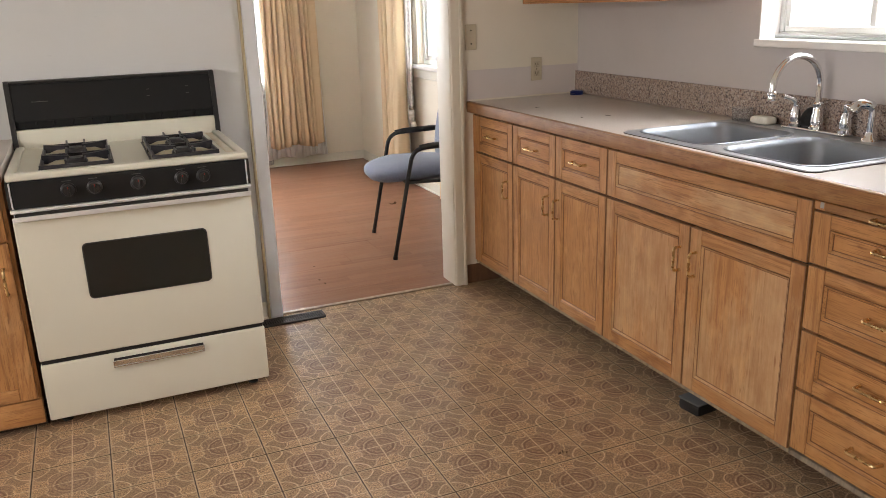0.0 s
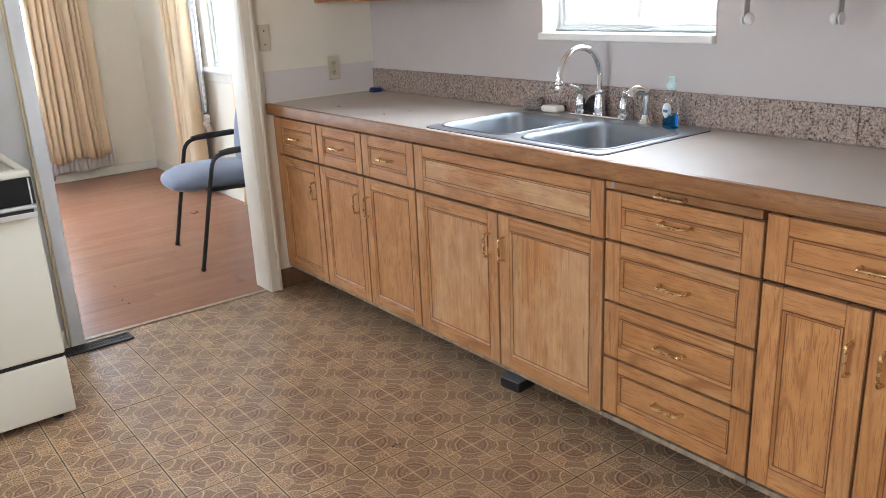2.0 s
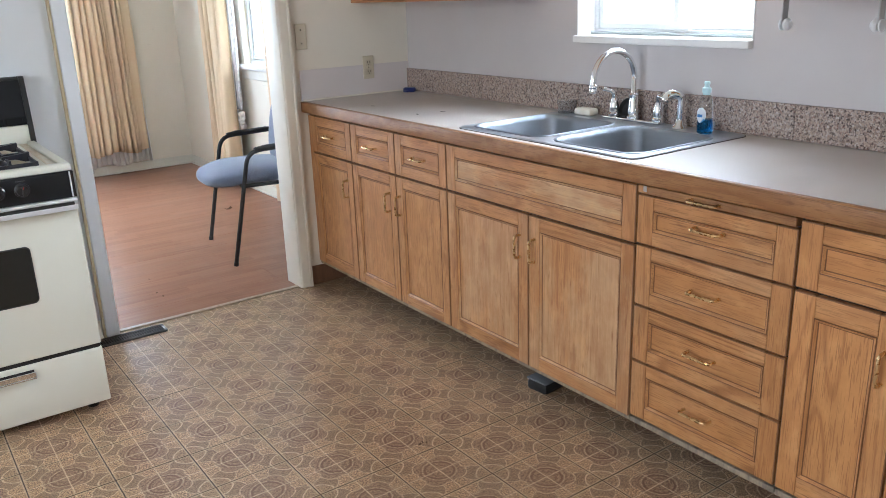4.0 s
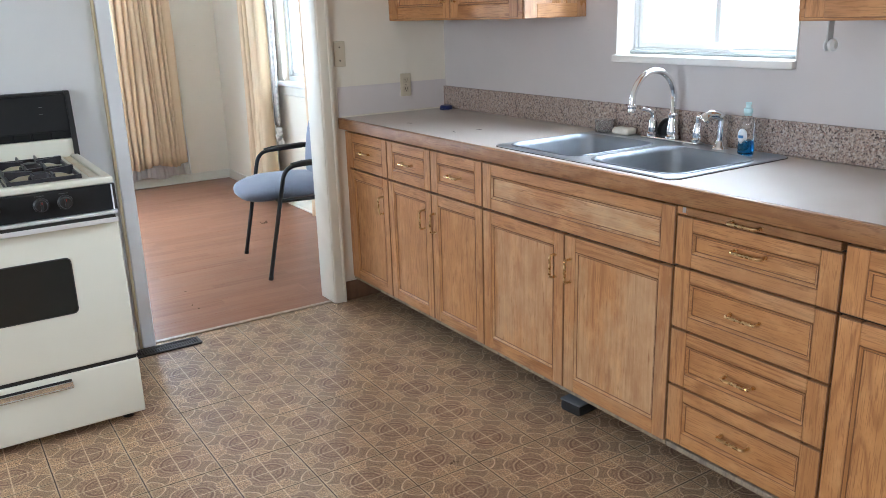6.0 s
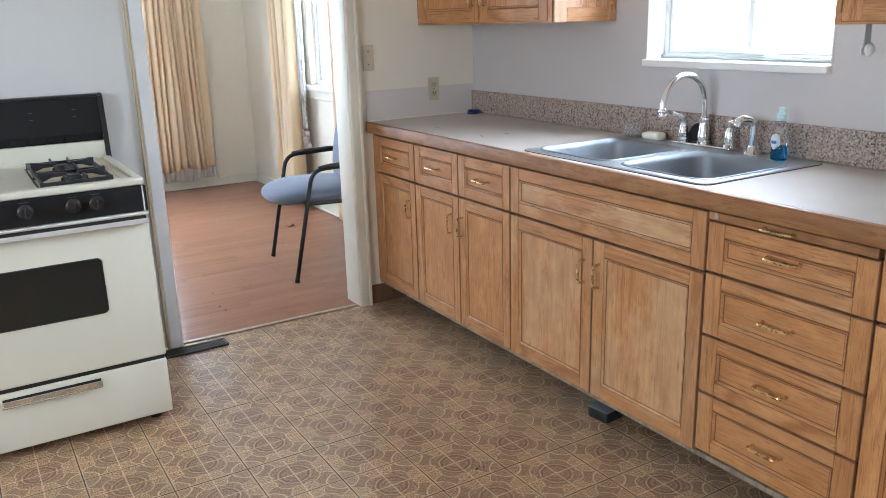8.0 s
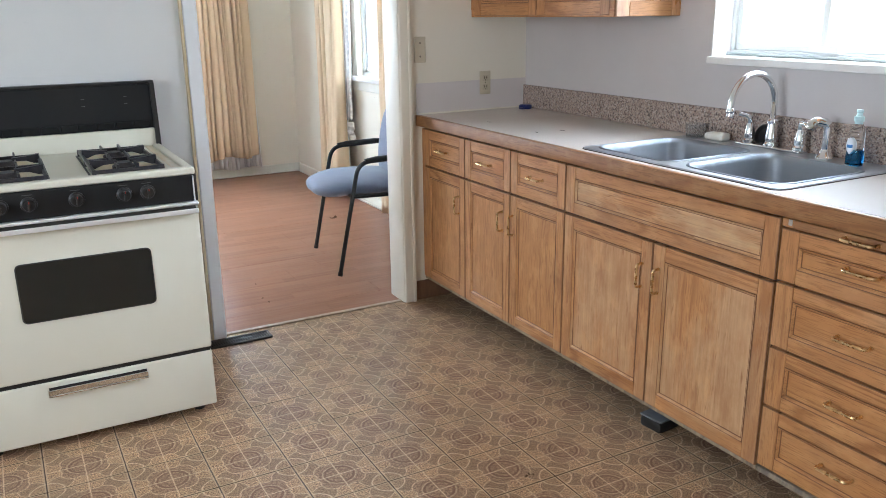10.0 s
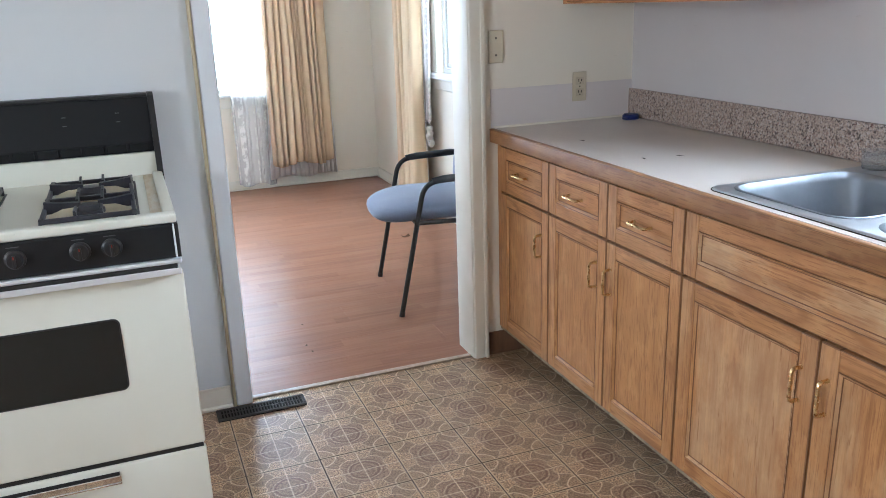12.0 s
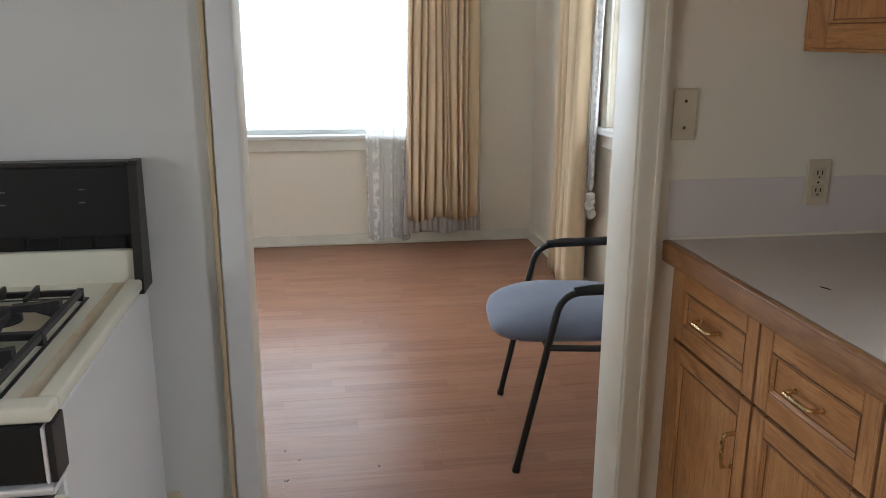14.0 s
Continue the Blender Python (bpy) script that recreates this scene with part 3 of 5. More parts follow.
structure("ceiling", slab((WEST - 0.15, SOUTH - 0.15, TOP), (2.75, FAR + 0.2, TOP + 0.15)), CEILING, "plain white ceiling", "ceiling")

# The same wall is split so each side carries its own light tint.
structure("wall_stove", slab((WEST, NORTH, -0.3), (DOOR_L - 0.02, DINE_Y, TOP)), WALL_COOL_LIT, "painted wall behind the stove, tinted blue for cool daylight", "wall")
bm = slab((DOOR_R + 0.02, NORTH, -0.3), (2.545, DINE_Y, TOP))
slab((DOOR_L - 0.02, NORTH, DOOR_H + 0.02), (DOOR_R + 0.02, DINE_Y, TOP), 0, bm)
structure("wall_between", bm, WALL_WARM_LIT, "cream painted wall beside the doorway, brightened for warm bounced light", "wall")

WIN_Y0, WIN_Y1, WIN_Z0, WIN_Z1 = 2.015, 2.785, 1.205, 2.11
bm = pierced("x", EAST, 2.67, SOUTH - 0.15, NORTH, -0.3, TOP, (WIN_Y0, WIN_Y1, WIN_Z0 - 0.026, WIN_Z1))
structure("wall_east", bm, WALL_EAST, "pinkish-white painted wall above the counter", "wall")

SIDE_Y0, SIDE_Y1, SIDE_Z0, SIDE_Z1 = 5.05, 6.15, 0.93, 2.12
bm = pierced("x", DINE_EAST, 2.70, NORTH, FAR + 0.15, -0.3, TOP, (SIDE_Y0, SIDE_Y1, SIDE_Z0, SIDE_Z1))
structure("wall_dining_east", bm, WALL_DINING, "cream painted dining room wall", "wall")

FAR_X0, FAR_X1, FAR_Z0, FAR_Z1 = -0.55, 1.86, 0.745, 2.12
bm = pierced("y", FAR, FAR + 0.15, WEST, DINE_EAST, -0.3, TOP, (FAR_X0, FAR_X1, FAR_Z0, FAR_Z1))
structure("wall_north", bm, WALL_DINING, "cream painted far wall of the dining room", "wall")

# Unseen opening added in the west wall to let the fill lamp in.
BACK_Y0, BACK_Y1, BACK_Z0, BACK_Z1 = -0.05, 2.15, 0.9, 2.1
bm = pierced("x", WEST - 0.15, WEST, SOUTH - 0.15, FAR + 0.15, -0.3, TOP, (BACK_Y0, BACK_Y1, BACK_Z0, BACK_Z1))
structure("wall_west", bm, WALL, "plain cream wall with an opening added for fill light", "wall")
structure("wall_south", slab((WEST, SOUTH - 0.15, -0.3), (EAST, SOUTH, TOP)), WALL, "plain cream wall", "wall")

# paint band above the counter, on the wall between the rooms
structure("paint_band", slab((1.905, NORTH - 0.003, 0.913), (EAST, NORTH + 0.001, 1.055)), WALL_LILAC, "lilac-grey paint band left bare on cream wall", "wall")
structure("caulk_line", slab((1.915, NORTH - 0.008, 0.909), (2.497, NORTH - 0.002, 0.919), 0.002), TRIM, "white caulk bead along the counter", "trim")


# ---- doorway ----
def casing(name, x0, x1, y0, y1, z1, inner):
    """A moulded door casing board: a flat with a rounded inner edge and a raised back band."""
    bm = slab((x0, y0, 0.0), (x1, y1, z1), 0.006, None, 3)
    band = (x0, x0 + 0.016) if inner > 0 else (x1 - 0.016, x1)
    slab((band[0], y0 - 0.005, 0.0), (band[1], y0 + 0.004, z1), 0.003, bm, 2)
    return structure(name, bm, TRIM, "cream gloss-painted door casing, chipped at the foot", "trim", True)


structure("door_jamb_east", slab((DOOR_R, NORTH - 0.012, 0), (DOOR_R + 0.022, DINE_Y + 0.012, DOOR_H), 0.004, None, 2), TRIM, "cream painted door jamb", "door frame", True)
structure("door_jamb_west", slab((DOOR_L - 0.022, NORTH - 0.012, 0), (DOOR_L, DINE_Y + 0.012, DOOR_H), 0.004, None, 2), TRIM, "cream painted door jamb", "door frame", True)
structure("door_head", slab((DOOR_L - 0.022, NORTH - 0.012, DOOR_H), (DOOR_R + 0.022, DINE_Y + 0.012, DOOR_H + 0.022), 0.004), TRIM, "cream painted door head", "door frame")
casing("casing_east", DOOR_R + 0.004, DOOR_R + 0.062, NORTH - 0.022, NORTH, DOOR_H + 0.06, -1)
structure("casing_west", slab((DOOR_L - 0.058, NORTH - 0.018, 0), (DOOR_L - 0.001, NORTH, DOOR_H + 0.06), 0.013, None, 5), TRIM_SKYLIT, "white painted door casing, tinted blue for sky light", "trim", True)
structure("casing_west_edge", slab((DOOR_L - 0.070, NORTH - 0.021, 0), (DOOR_L - 0.058, NORTH, DOOR_H + 0.06), 0.004, None, 2), TRIM_OLD, "yellowed back band of the door casing", "trim", True)
structure("casing_head", slab((DOOR_L - 0.070, NORTH - 0.021, DOOR_H + 0.004), (DOOR_R + 0.068, NORTH, DOOR_H + 0.068), 0.004), TRIM, "cream painted door head casing", "trim")
structure("casing_dining_east", slab((DOOR_R + 0.004, DINE_Y, 0), (DOOR_R + 0.068, DINE_Y + 0.02, DOOR_H + 0.06), 0.005), TRIM, "cream painted door casing", "trim")
structure("casing_dining_west", slab((DOOR_L - 0.068, DINE_Y, 0), (DOOR_L - 0.004, DINE_Y + 0.02, DOOR_H + 0.06), 0.005), TRIM, "cream painted door casing", "trim")
strip = slab((DOOR_L, 3.992, -0.002), (DOOR_R, 4.018, 0.006), 0.003, None, 2)
structure("threshold", strip, STRIP, "worn pale threshold strip between the floors", "threshold", True)
bm = slab((WEST, NORTH - 0.012, 0), (DOOR_L - 0.071, NORTH, 0.083), 0.004)
slab((WEST, NORTH - 0.024, 0), (DOOR_L - 0.071, NORTH - 0.012, 0.016), 0.004, bm)
structure("baseboard_kitchen", bm, TRIM, "white painted baseboard behind the stove", "baseboard")
structure("baseboard_brown", slab((DOOR_R + 0.063, NORTH - 0.008, 0), (2.117, NORTH, 0.098), 0.003), BROWN_BASE, "brown vinyl cove base, scuffed", "baseboard")
bm = slab((WEST, FAR - 0.014, 0), (DINE_EAST, FAR, 0.075), 0.004)
slab((WEST, FAR - 0.026, 0), (DINE_EAST, FAR - 0.014, 0.014), 0.004, bm)
structure("baseboard_far", bm, TRIM, "white painted baseboard of the dining room", "baseboard")
bm = slab((DINE_EAST - 0.014, DINE_Y, 0), (DINE_EAST, FAR - 0.026, 0.075), 0.004)
slab((DINE_EAST - 0.026, DINE_Y, 0), (DINE_EAST - 0.014, FAR - 0.026, 0.014), 0.004, bm)
structure("baseboard_dining_east", bm, TRIM, "white painted baseboard of the dining room", "baseboard")


# ---- windows ----
def framed(axis, at, a0, a1, z0, z1, wide, deep, bm=None):
    """Four bars round an opening that faces along axis ('x' or 'y')."""
    bm = bm or bmesh.new()

    def bar(p0, p1, q0, q1):
        if axis == "x":
            slab((at, p0, q0), (at + deep, p1, q1), 0.003, bm)
        else:
            slab((p0, at, q0), (p1, at + deep, q1), 0.003, bm)
    bar(a0, a1, z0, z0 + wide)
    bar(a0, a1, z1 - wide, z1)
    bar(a0, a0 + wide, z0 + wide, z1 - wide)
    bar(a1 - wide, a1, z0 + wide, z1 - wide)
    return bm


def pane(axis, at, a0, a1, z0, z1, parent):
    lo, hi = ((at, a0, z0), (at + 0.004, a1, z1)) if axis == "x" else ((a0, at, z0), (a1, at + 0.004, z1))
    ob = part("pane", slab(lo, hi), PANE, parent)
    ob.visible_shadow = False
    return ob


w = tagged(new("window_sink"), "white sliding window above the sink, overexposed daylight", "window", "", "structure")
part("window_frame", framed("x", 2.605, WIN_Y0 + 0.003, WIN_Y1 - 0.003, WIN_Z0 + 0.002, WIN_Z1 - 0.003, 0.018, 0.05), VINYL, w)
part("sash", framed("x", 2.612, 2.385, WIN_Y1 - 0.022, WIN_Z0 + 0.020, WIN_Z1 - 0.022, 0.022, 0.02), VINYL, w)
part("sash", framed("x", 2.630, WIN_Y0 + 0.022, 2.425, WIN_Z0 + 0.020, WIN_Z1 - 0.022, 0.022, 0.02), VINYL, w)
part("track", slab((2.585, WIN_Y0 + 0.004, WIN_Z0 + 0.001), (2.604, WIN_Y1 - 0.004, WIN_Z0 + 0.012), 0.002), TRACK, w)
part("latch", slab((2.594, 2.325, WIN_Z0 + 0.020), (2.611, 2.405, WIN_Z0 + 0.044), 0.003), VINYL, w, "white sash latch")
pane("x", 2.620, 2.407, WIN_Y1 - 0.044, WIN_Z0 + 0.042, WIN_Z1 - 0.044, w)
pane("x", 2.638, WIN_Y0 + 0.044, 2.403, WIN_Z0 + 0.042, WIN_Z1 - 0.044, w)
bm = slab((2.488, WIN_Y0 - 0.002, WIN_Z0 - 0.026), (2.514, WIN_Y1 - 0.002, WIN_Z0), 0.004, None, 2)
slab((2.512, WIN_Y0 + 0.001, WIN_Z0 - 0.026), (2.67, WIN_Y1 - 0.001, WIN_Z0), 0, bm)
part("window_sill", bm, SILL, w)
bm = slab((EAST - 0.002, WIN_Y1 - 0.006, WIN_Z0), (2.604, WIN_Y1 - 0.0005, WIN_Z1))
slab((EAST - 0.002, WIN_Y0 + 0.0005, WIN_Z0), (2.604, WIN_Y0 + 0.006, WIN_Z1), 0, bm)
part("reveal", bm, SILL, w)

w = tagged(new("window_dining"), "wide white-framed dining window, overexposed daylight", "window", "", "structure")
part("window_frame", framed("y", FAR + 0.05, FAR_X0, FAR_X1, FAR_Z0, FAR_Z1, 0.035, 0.06), VINYL, w)
part("mullion", slab((0.42, FAR + 0.052, FAR_Z0 + 0.035), (0.47, FAR + 0.105, FAR_Z1 - 0.035), 0.003), VINYL, w)
pane("y", FAR + 0.08, FAR_X0 + 0.035, 0.42, FAR_Z0 + 0.035, FAR_Z1 - 0.035, w)
pane("y", FAR + 0.08, 0.47, FAR_X1 - 0.035, FAR_Z0 + 0.035, FAR_Z1 - 0.035, w)
bm = slab((FAR_X0 - 0.09, FAR - 0.045, FAR_Z0 - 0.024), (FAR_X1 + 0.09, FAR + 0.05, FAR_Z0 + 0.002), 0.006, None, 2)
part("window_sill", bm, SILL, w)
bm = slab((FAR_X0 - 0.07, FAR - 0.016, FAR_Z0 - 0.105), (FAR_X1 + 0.07, FAR - 0.0005, FAR_Z0 - 0.024), 0.005, None, 2)
part("apron", bm, TRIM, w)
bm = slab((FAR_X0 - 0.07, FAR - 0.016, FAR_Z0 + 0.002), (FAR_X0, FAR - 0.0005, FAR_Z1 + 0.07), 0.004)
slab((FAR_X1, FAR - 0.016, FAR_Z0 + 0.002), (FAR_X1 + 0.07, FAR - 0.0005, FAR_Z1 + 0.07), 0.004, bm)
slab((FAR_X0, FAR - 0.016, FAR_Z1), (FAR_X1, FAR - 0.0005, FAR_Z1 + 0.07), 0.004, bm)
part("casing", bm, TRIM, w)

w = tagged(new("window_side"), "white double-hung side window in the dining room", "window", "", "structure")
part("window_frame", framed("x", DINE_EAST + 0.03, SIDE_Y0, SIDE_Y1, SIDE_Z0, SIDE_Z1, 0.035, 0.09), VINYL, w)
part("sash", framed("x", DINE_EAST + 0.045, SIDE_Y0 + 0.035, SIDE_Y1 - 0.035, SIDE_Z0 + 0.035, 1.52, 0.03, 0.03), VINYL, w)
part("sash", framed("x", DINE_EAST + 0.08, SIDE_Y0 + 0.035, SIDE_Y1 - 0.035, 1.48, SIDE_Z1 - 0.035, 0.03, 0.03), VINYL, w)
pane("x", DINE_EAST + 0.058, SIDE_Y0 + 0.065, SIDE_Y1 - 0.065, SIDE_Z0 + 0.065, 1.49, w)
pane("x", DINE_EAST + 0.092, SIDE_Y0 + 0.065, SIDE_Y1 - 0.065, 1.51, SIDE_Z1 - 0.065, w)
part("window_sill", slab((DINE_EAST - 0.05, SIDE_Y0 - 0.09, SIDE_Z0 - 0.03), (DINE_EAST + 0.03, SIDE_Y1 + 0.09, SIDE_Z0 + 0.002), 0.006, None, 2), SILL, w)
part("apron", slab((DINE_EAST - 0.016, SIDE_Y0 - 0.07, SIDE_Z0 - 0.10), (DINE_EAST - 0.0005, SIDE_Y1 + 0.07, SIDE_Z0 - 0.03), 0.005), TRIM, w)
bm = slab((DINE_EAST - 0.016, SIDE_Y0 - 0.07, SIDE_Z0 + 0.002), (DINE_EAST - 0.0005, SIDE_Y0, SIDE_Z1 + 0.07), 0.004)
slab((DINE_EAST - 0.016, SIDE_Y1, SIDE_Z0 + 0.002), (DINE_EAST - 0.0005, SIDE_Y1 + 0.07, SIDE_Z1 + 0.07), 0.004, bm)
slab((DINE_EAST - 0.016, SIDE_Y0, SIDE_Z1), (DINE_EAST - 0.0005, SIDE_Y1, SIDE_Z1 + 0.07), 0.004, bm)
part("casing", bm, TRIM, w)


# ---- glowing backdrop slabs in place of the bright sky ----
BACKDROP_GLOW = bpy.data.materials.new("glowing_sky_backdrop")
BACKDROP_GLOW.use_nodes = True
BACKDROP_GLOW.node_tree.nodes["Principled BSDF"].inputs["Base Color"].default_value = (0.8, 0.8, 0.8, 1)
BACKDROP_GLOW.node_tree.nodes["Principled BSDF"].inputs["Emission Color"].default_value = (0.90, 0.97, 1.0, 1)
BACKDROP_GLOW.node_tree.nodes["Principled BSDF"].inputs["Emission Strength"].default_value = 2.2
structure("backdrop_east", slab((6.0, -4.0, -0.44), (6.1, 14.0, 7.0)), BACKDROP_GLOW, "white glowing backdrop in place of the bright sky", "backdrop")
structure("backdrop_north", slab((-6.0, 11.0, -0.44), (5.9, 11.1, 7.0)), BACKDROP_GLOW, "white glowing backdrop in place of the bright sky", "backdrop")


# ---- kitchen cabinets ----
FACE = 1.930                       # plane of the doors
SKIN = 0.019                       # thickness of doors and drawer fronts


def pull(a, b, parent, out=(-1, 0, 0)):
    """A bow handle of brass wire between two points, standing off its face."""
    a, b, o = Vector(a), Vector(b), Vector(out)
    bm = tube(rounded([a, a + o * 0.026, b + o * 0.026, b], 0.012, 5), 0.0046, 8)
    for p in (a, b):
        turned([(0.0056, 0), (0.0056, 0.0015), (0.0046, 0.003)], p, 12, bm, out)
    return part("handle", bm, BRASS, parent, "worn brass bow handle", True)


def front(name, parent, y0, y1, z0, z1, stile=0.046, rail=0.044, grain="z", x=FACE, sign=-1, faded=False, golden=False):
    """A frame-and-panel door or drawer front in the plane x: recessed panel, two stiles, two rails."""
    back = x - sign * SKIN

    def rimmed(bm):
        """Marks the eased outer edges of the front, darkened for wear and the profile's shade."""
        for f in bm.faces:
            c, n = f.calc_center_median(), f.normal
            if max(abs(n.x), abs(n.y), abs(n.z)) < 0.98 and min(c.y - y0, y1 - c.y, c.z - z0, z1 - c.z) < 0.0035:
                f.material_index = 1
        return bm
    lo, hi = min(x, back), max(x, back)
    inset = x - sign * 0.007
    bm = slab((min(inset, back), y0 + stile - 0.006, z0 + rail - 0.006), (max(inset, back), y1 - stile + 0.006, z1 - rail + 0.006))
    frame_up, frame_level = (WORN_Z, WORN_Y) if faded else (OAK_Z, OAK_Y)
    up, level = (FADED_Z, FADED_Y) if faded else (SMOOTH_Z, SMOOTH_Y)
    if golden:
        frame_up = up = GOLDEN_Z
        frame_level = level = GOLDEN_Y
    door = part(name, bm, up if grain == "z" else level, parent)
    for a, b in ((y0, y0 + stile), (y1 - stile, y1)):
        part("stile", rimmed(slab((lo, a, z0), (hi, b, z1), 0.0032, None, 2)), (frame_up, OAK_RIM), door)
    for a, b in ((z0, z0 + rail), (z1 - rail, z1)):
        part("rail", rimmed(slab((lo + 0.0004, y0 + stile, a), (hi - 0.0004, y1 - stile, b), 0.0028, None, 2)), (frame_level, OAK_RIM), door)
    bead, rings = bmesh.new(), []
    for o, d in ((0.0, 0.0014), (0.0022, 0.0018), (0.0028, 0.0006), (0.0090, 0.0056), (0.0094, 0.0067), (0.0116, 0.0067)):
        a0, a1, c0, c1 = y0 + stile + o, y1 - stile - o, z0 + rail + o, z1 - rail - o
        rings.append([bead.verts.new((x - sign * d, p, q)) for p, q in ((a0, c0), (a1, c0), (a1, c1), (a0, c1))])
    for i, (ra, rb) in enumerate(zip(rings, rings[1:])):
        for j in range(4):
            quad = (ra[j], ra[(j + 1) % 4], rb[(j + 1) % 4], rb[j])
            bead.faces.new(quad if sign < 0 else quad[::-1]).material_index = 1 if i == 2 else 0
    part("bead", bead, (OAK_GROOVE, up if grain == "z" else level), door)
    return door


def base_unit(y0, y1, label, bottom=0.118, top=0.858):
    """Base cabinet carcass, its gaps shaded near-black, with grimy bottom rail and toe kick."""
    ob = thing("base_cabinet", (2.2, (y0 + y1) / 2, 0), label, "cabinet", "base cabinets along the sink wall")
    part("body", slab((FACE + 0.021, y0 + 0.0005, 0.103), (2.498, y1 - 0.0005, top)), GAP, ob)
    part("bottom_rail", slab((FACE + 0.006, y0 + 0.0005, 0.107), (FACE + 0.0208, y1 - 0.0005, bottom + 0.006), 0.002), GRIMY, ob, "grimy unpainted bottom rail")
    part("toe_kick", slab((2.118, y0 + 0.0005, 0), (2.133, y1 - 0.0005, 0.1025)), TOEKICK, ob, "recessed toe kick, brown darkened for the shade there")
    return ob


ZT, ZB, ZS = 0.848, 0.122, 0.674   # top of the drawers, foot of the doors, line between them
G = 0.0019

cab = base_unit(3.580, 3.979, "worn honey oak base cabinet with one door and drawer")
part("filler", slab((FACE + 0.002, 3.950, ZB), (FACE + 0.0205, 3.979, ZT)), OAK_Z, cab)
d = front("drawer", cab, 3.580 + G, 3.952, ZS + 0.003, ZT, grain="y")
pull((FACE, 3.815, 0.764), (FACE, 3.735, 0.764), d)
d = front("door", cab, 3.580 + G, 3.952, ZB, ZS - 0.003)
pull((FACE, 3.630, 0.585), (FACE, 3.630, 0.508), d)

cab = base_unit(2.866, 3.579, "worn honey oak base cabinet with two doors and drawers")
for a, b, h in ((3.222, 3.579, 3.405), (2.866, 3.222, 3.045)):
    d = front("drawer", cab, a + G, b - G, ZS + 0.003, ZT, grain="y")
    pull((FACE, h + 0.04, 0.764), (FACE, h - 0.04, 0.764), d)
for a, b, h in ((3.222, 3.579, 3.275), (2.866, 3.222, 3.195)):
    d = front("door", cab, a + G, b - G, ZB, ZS - 0.003)
    pull((FACE, h, 0.590), (FACE, h, 0.512), d)

cab = base_unit(1.952, 2.865, "worn oak sink cabinet with faded doors and false front", 0.118, 0.71)
front("false_front", cab, 1.952 + G, 2.865 - G, ZS + 0.003, ZT, 0.050, 0.042, "y", FACE, -1, True)
for a, b, h in ((2.409, 2.865, 2.452), (1.952, 2.409, 2.378)):
    d = front("door", cab, a + G, b - G, ZB, ZS - 0.004, 0.050, 0.048, "z", FACE, -1, True)
    pull((FACE, h, 0.592), (FACE, h, 0.514), d)

cab = base_unit(1.462, 1.951, "honey oak drawer cabinet with four drawers and cutting board", 0.118)
part("stile", slab((FACE + 0.001, 1.915, 0.828), (FACE + 0.0205, 1.950, ZT + 0.002), 0.002), OAK_Z, cab)
board = part("cutting_board", slab((FACE - 0.006, 1.468, 0.829), (2.40, 1.912, 0.853), 0.004, None, 2), OAK_EDGE, cab, "pull-out oak cutting board")
pull((FACE - 0.006, 1.762, 0.841), (FACE - 0.006, 1.678, 0.841), board)
part("slide_bracket", slab((FACE - 0.0005, 1.918, 0.834), (FACE + 0.0008, 1.930, 0.850), 0.001), ALUMINIUM, cab, "small grey metal slide bracket")
for a, b, h in ((0.682, 0.824, 0.766), (0.497, 0.677, 0.590), (0.321, 0.492, 0.410), (0.134, 0.316, 0.232)):
    d = front("drawer", cab, 1.462 + G, 1.950 - G, a, b, 0.055, 0.040, "y")
    pull((FACE, 1.752, h), (FACE, 1.664, h), d)

cab = base_unit(0.930, 1.461, "honey oak base cabinet with wide drawer and two doors")
d = front("drawer", cab, 0.930 + G, 1.461 - G, ZS + 0.010, ZT, 0.055, 0.046, "y", golden=True)
pull((FACE, 1.235, 0.768), (FACE, 1.150, 0.768), d)
for a, b, h in ((1.198, 1.461, 1.235), (0.930, 1.198, 1.160)):
    d = front("door", cab, a + G, b - G, ZB + 0.012, ZS + 0.002, 0.055, 0.055, golden=True)
    pull((FACE, h, 0.592), (FACE, h, 0.514), d)

# worktop with the opening for the sink
CT = 0.912
SX0, SX1, SY0, SY1 = 1.946, 2.478, 1.985, 2.805
top = thing("worktop", (2.2, 2.4, 0.862), "speckled grey-white laminate worktop with oak front edge", "worktop")
bm = slab((1.918, 0.925, 0.860), (SX0 + 0.02, 3.978, CT))
slab((SX1 - 0.02, 0.925, 0.860), (2.499, 3.978, CT), 0, bm)
slab((SX0 + 0.02, 0.925, 0.860), (SX1 - 0.02, SY0 + 0.02, CT), 0, bm)
slab((SX0 + 0.02, SY1 - 0.02, 0.860), (SX1 - 0.02, 3.978, CT), 0, bm)
part("surface", bm, COUNTER, top)
part("front_edge", slab((1.898, 0.925, 0.862), (1.9175, 3.978, CT + 0.0005), 0.004, None, 3), OAK_EDGE, top, "worn oak edge strip", True)
part("edge_seam", slab((1.8974, 0.925, CT - 0.0045), (1.8985, 3.978, CT - 0.0030)), OAK_GROOVE, top, "dark seam under the laminate")
for x, y, a in ((2.050, 3.571, 20), (2.039, 3.205, -10), (2.153, 3.188, 30)):
    m = Matrix.Translation((x, y, CT)) @ Euler((0, 0, radians(a))).to_matrix().to_4x4()
    bm = turned([(0.0, 0.0), (0.007, 0.0002), (0.006, 0.0008), (0.0, 0.001)], (0, 0, 0), 10)
    bmesh.ops.transform(bm, matrix=m @ Matrix.Diagonal((0.50, 1.9, 1, 1)), verts=bm.verts)
    part("burn_mark", bm, BURN, top, "small burn mark")

splash = thing("backsplash", (2.507, 2.4, CT), "speckled brown granite tile backsplash strip", "backsplash")
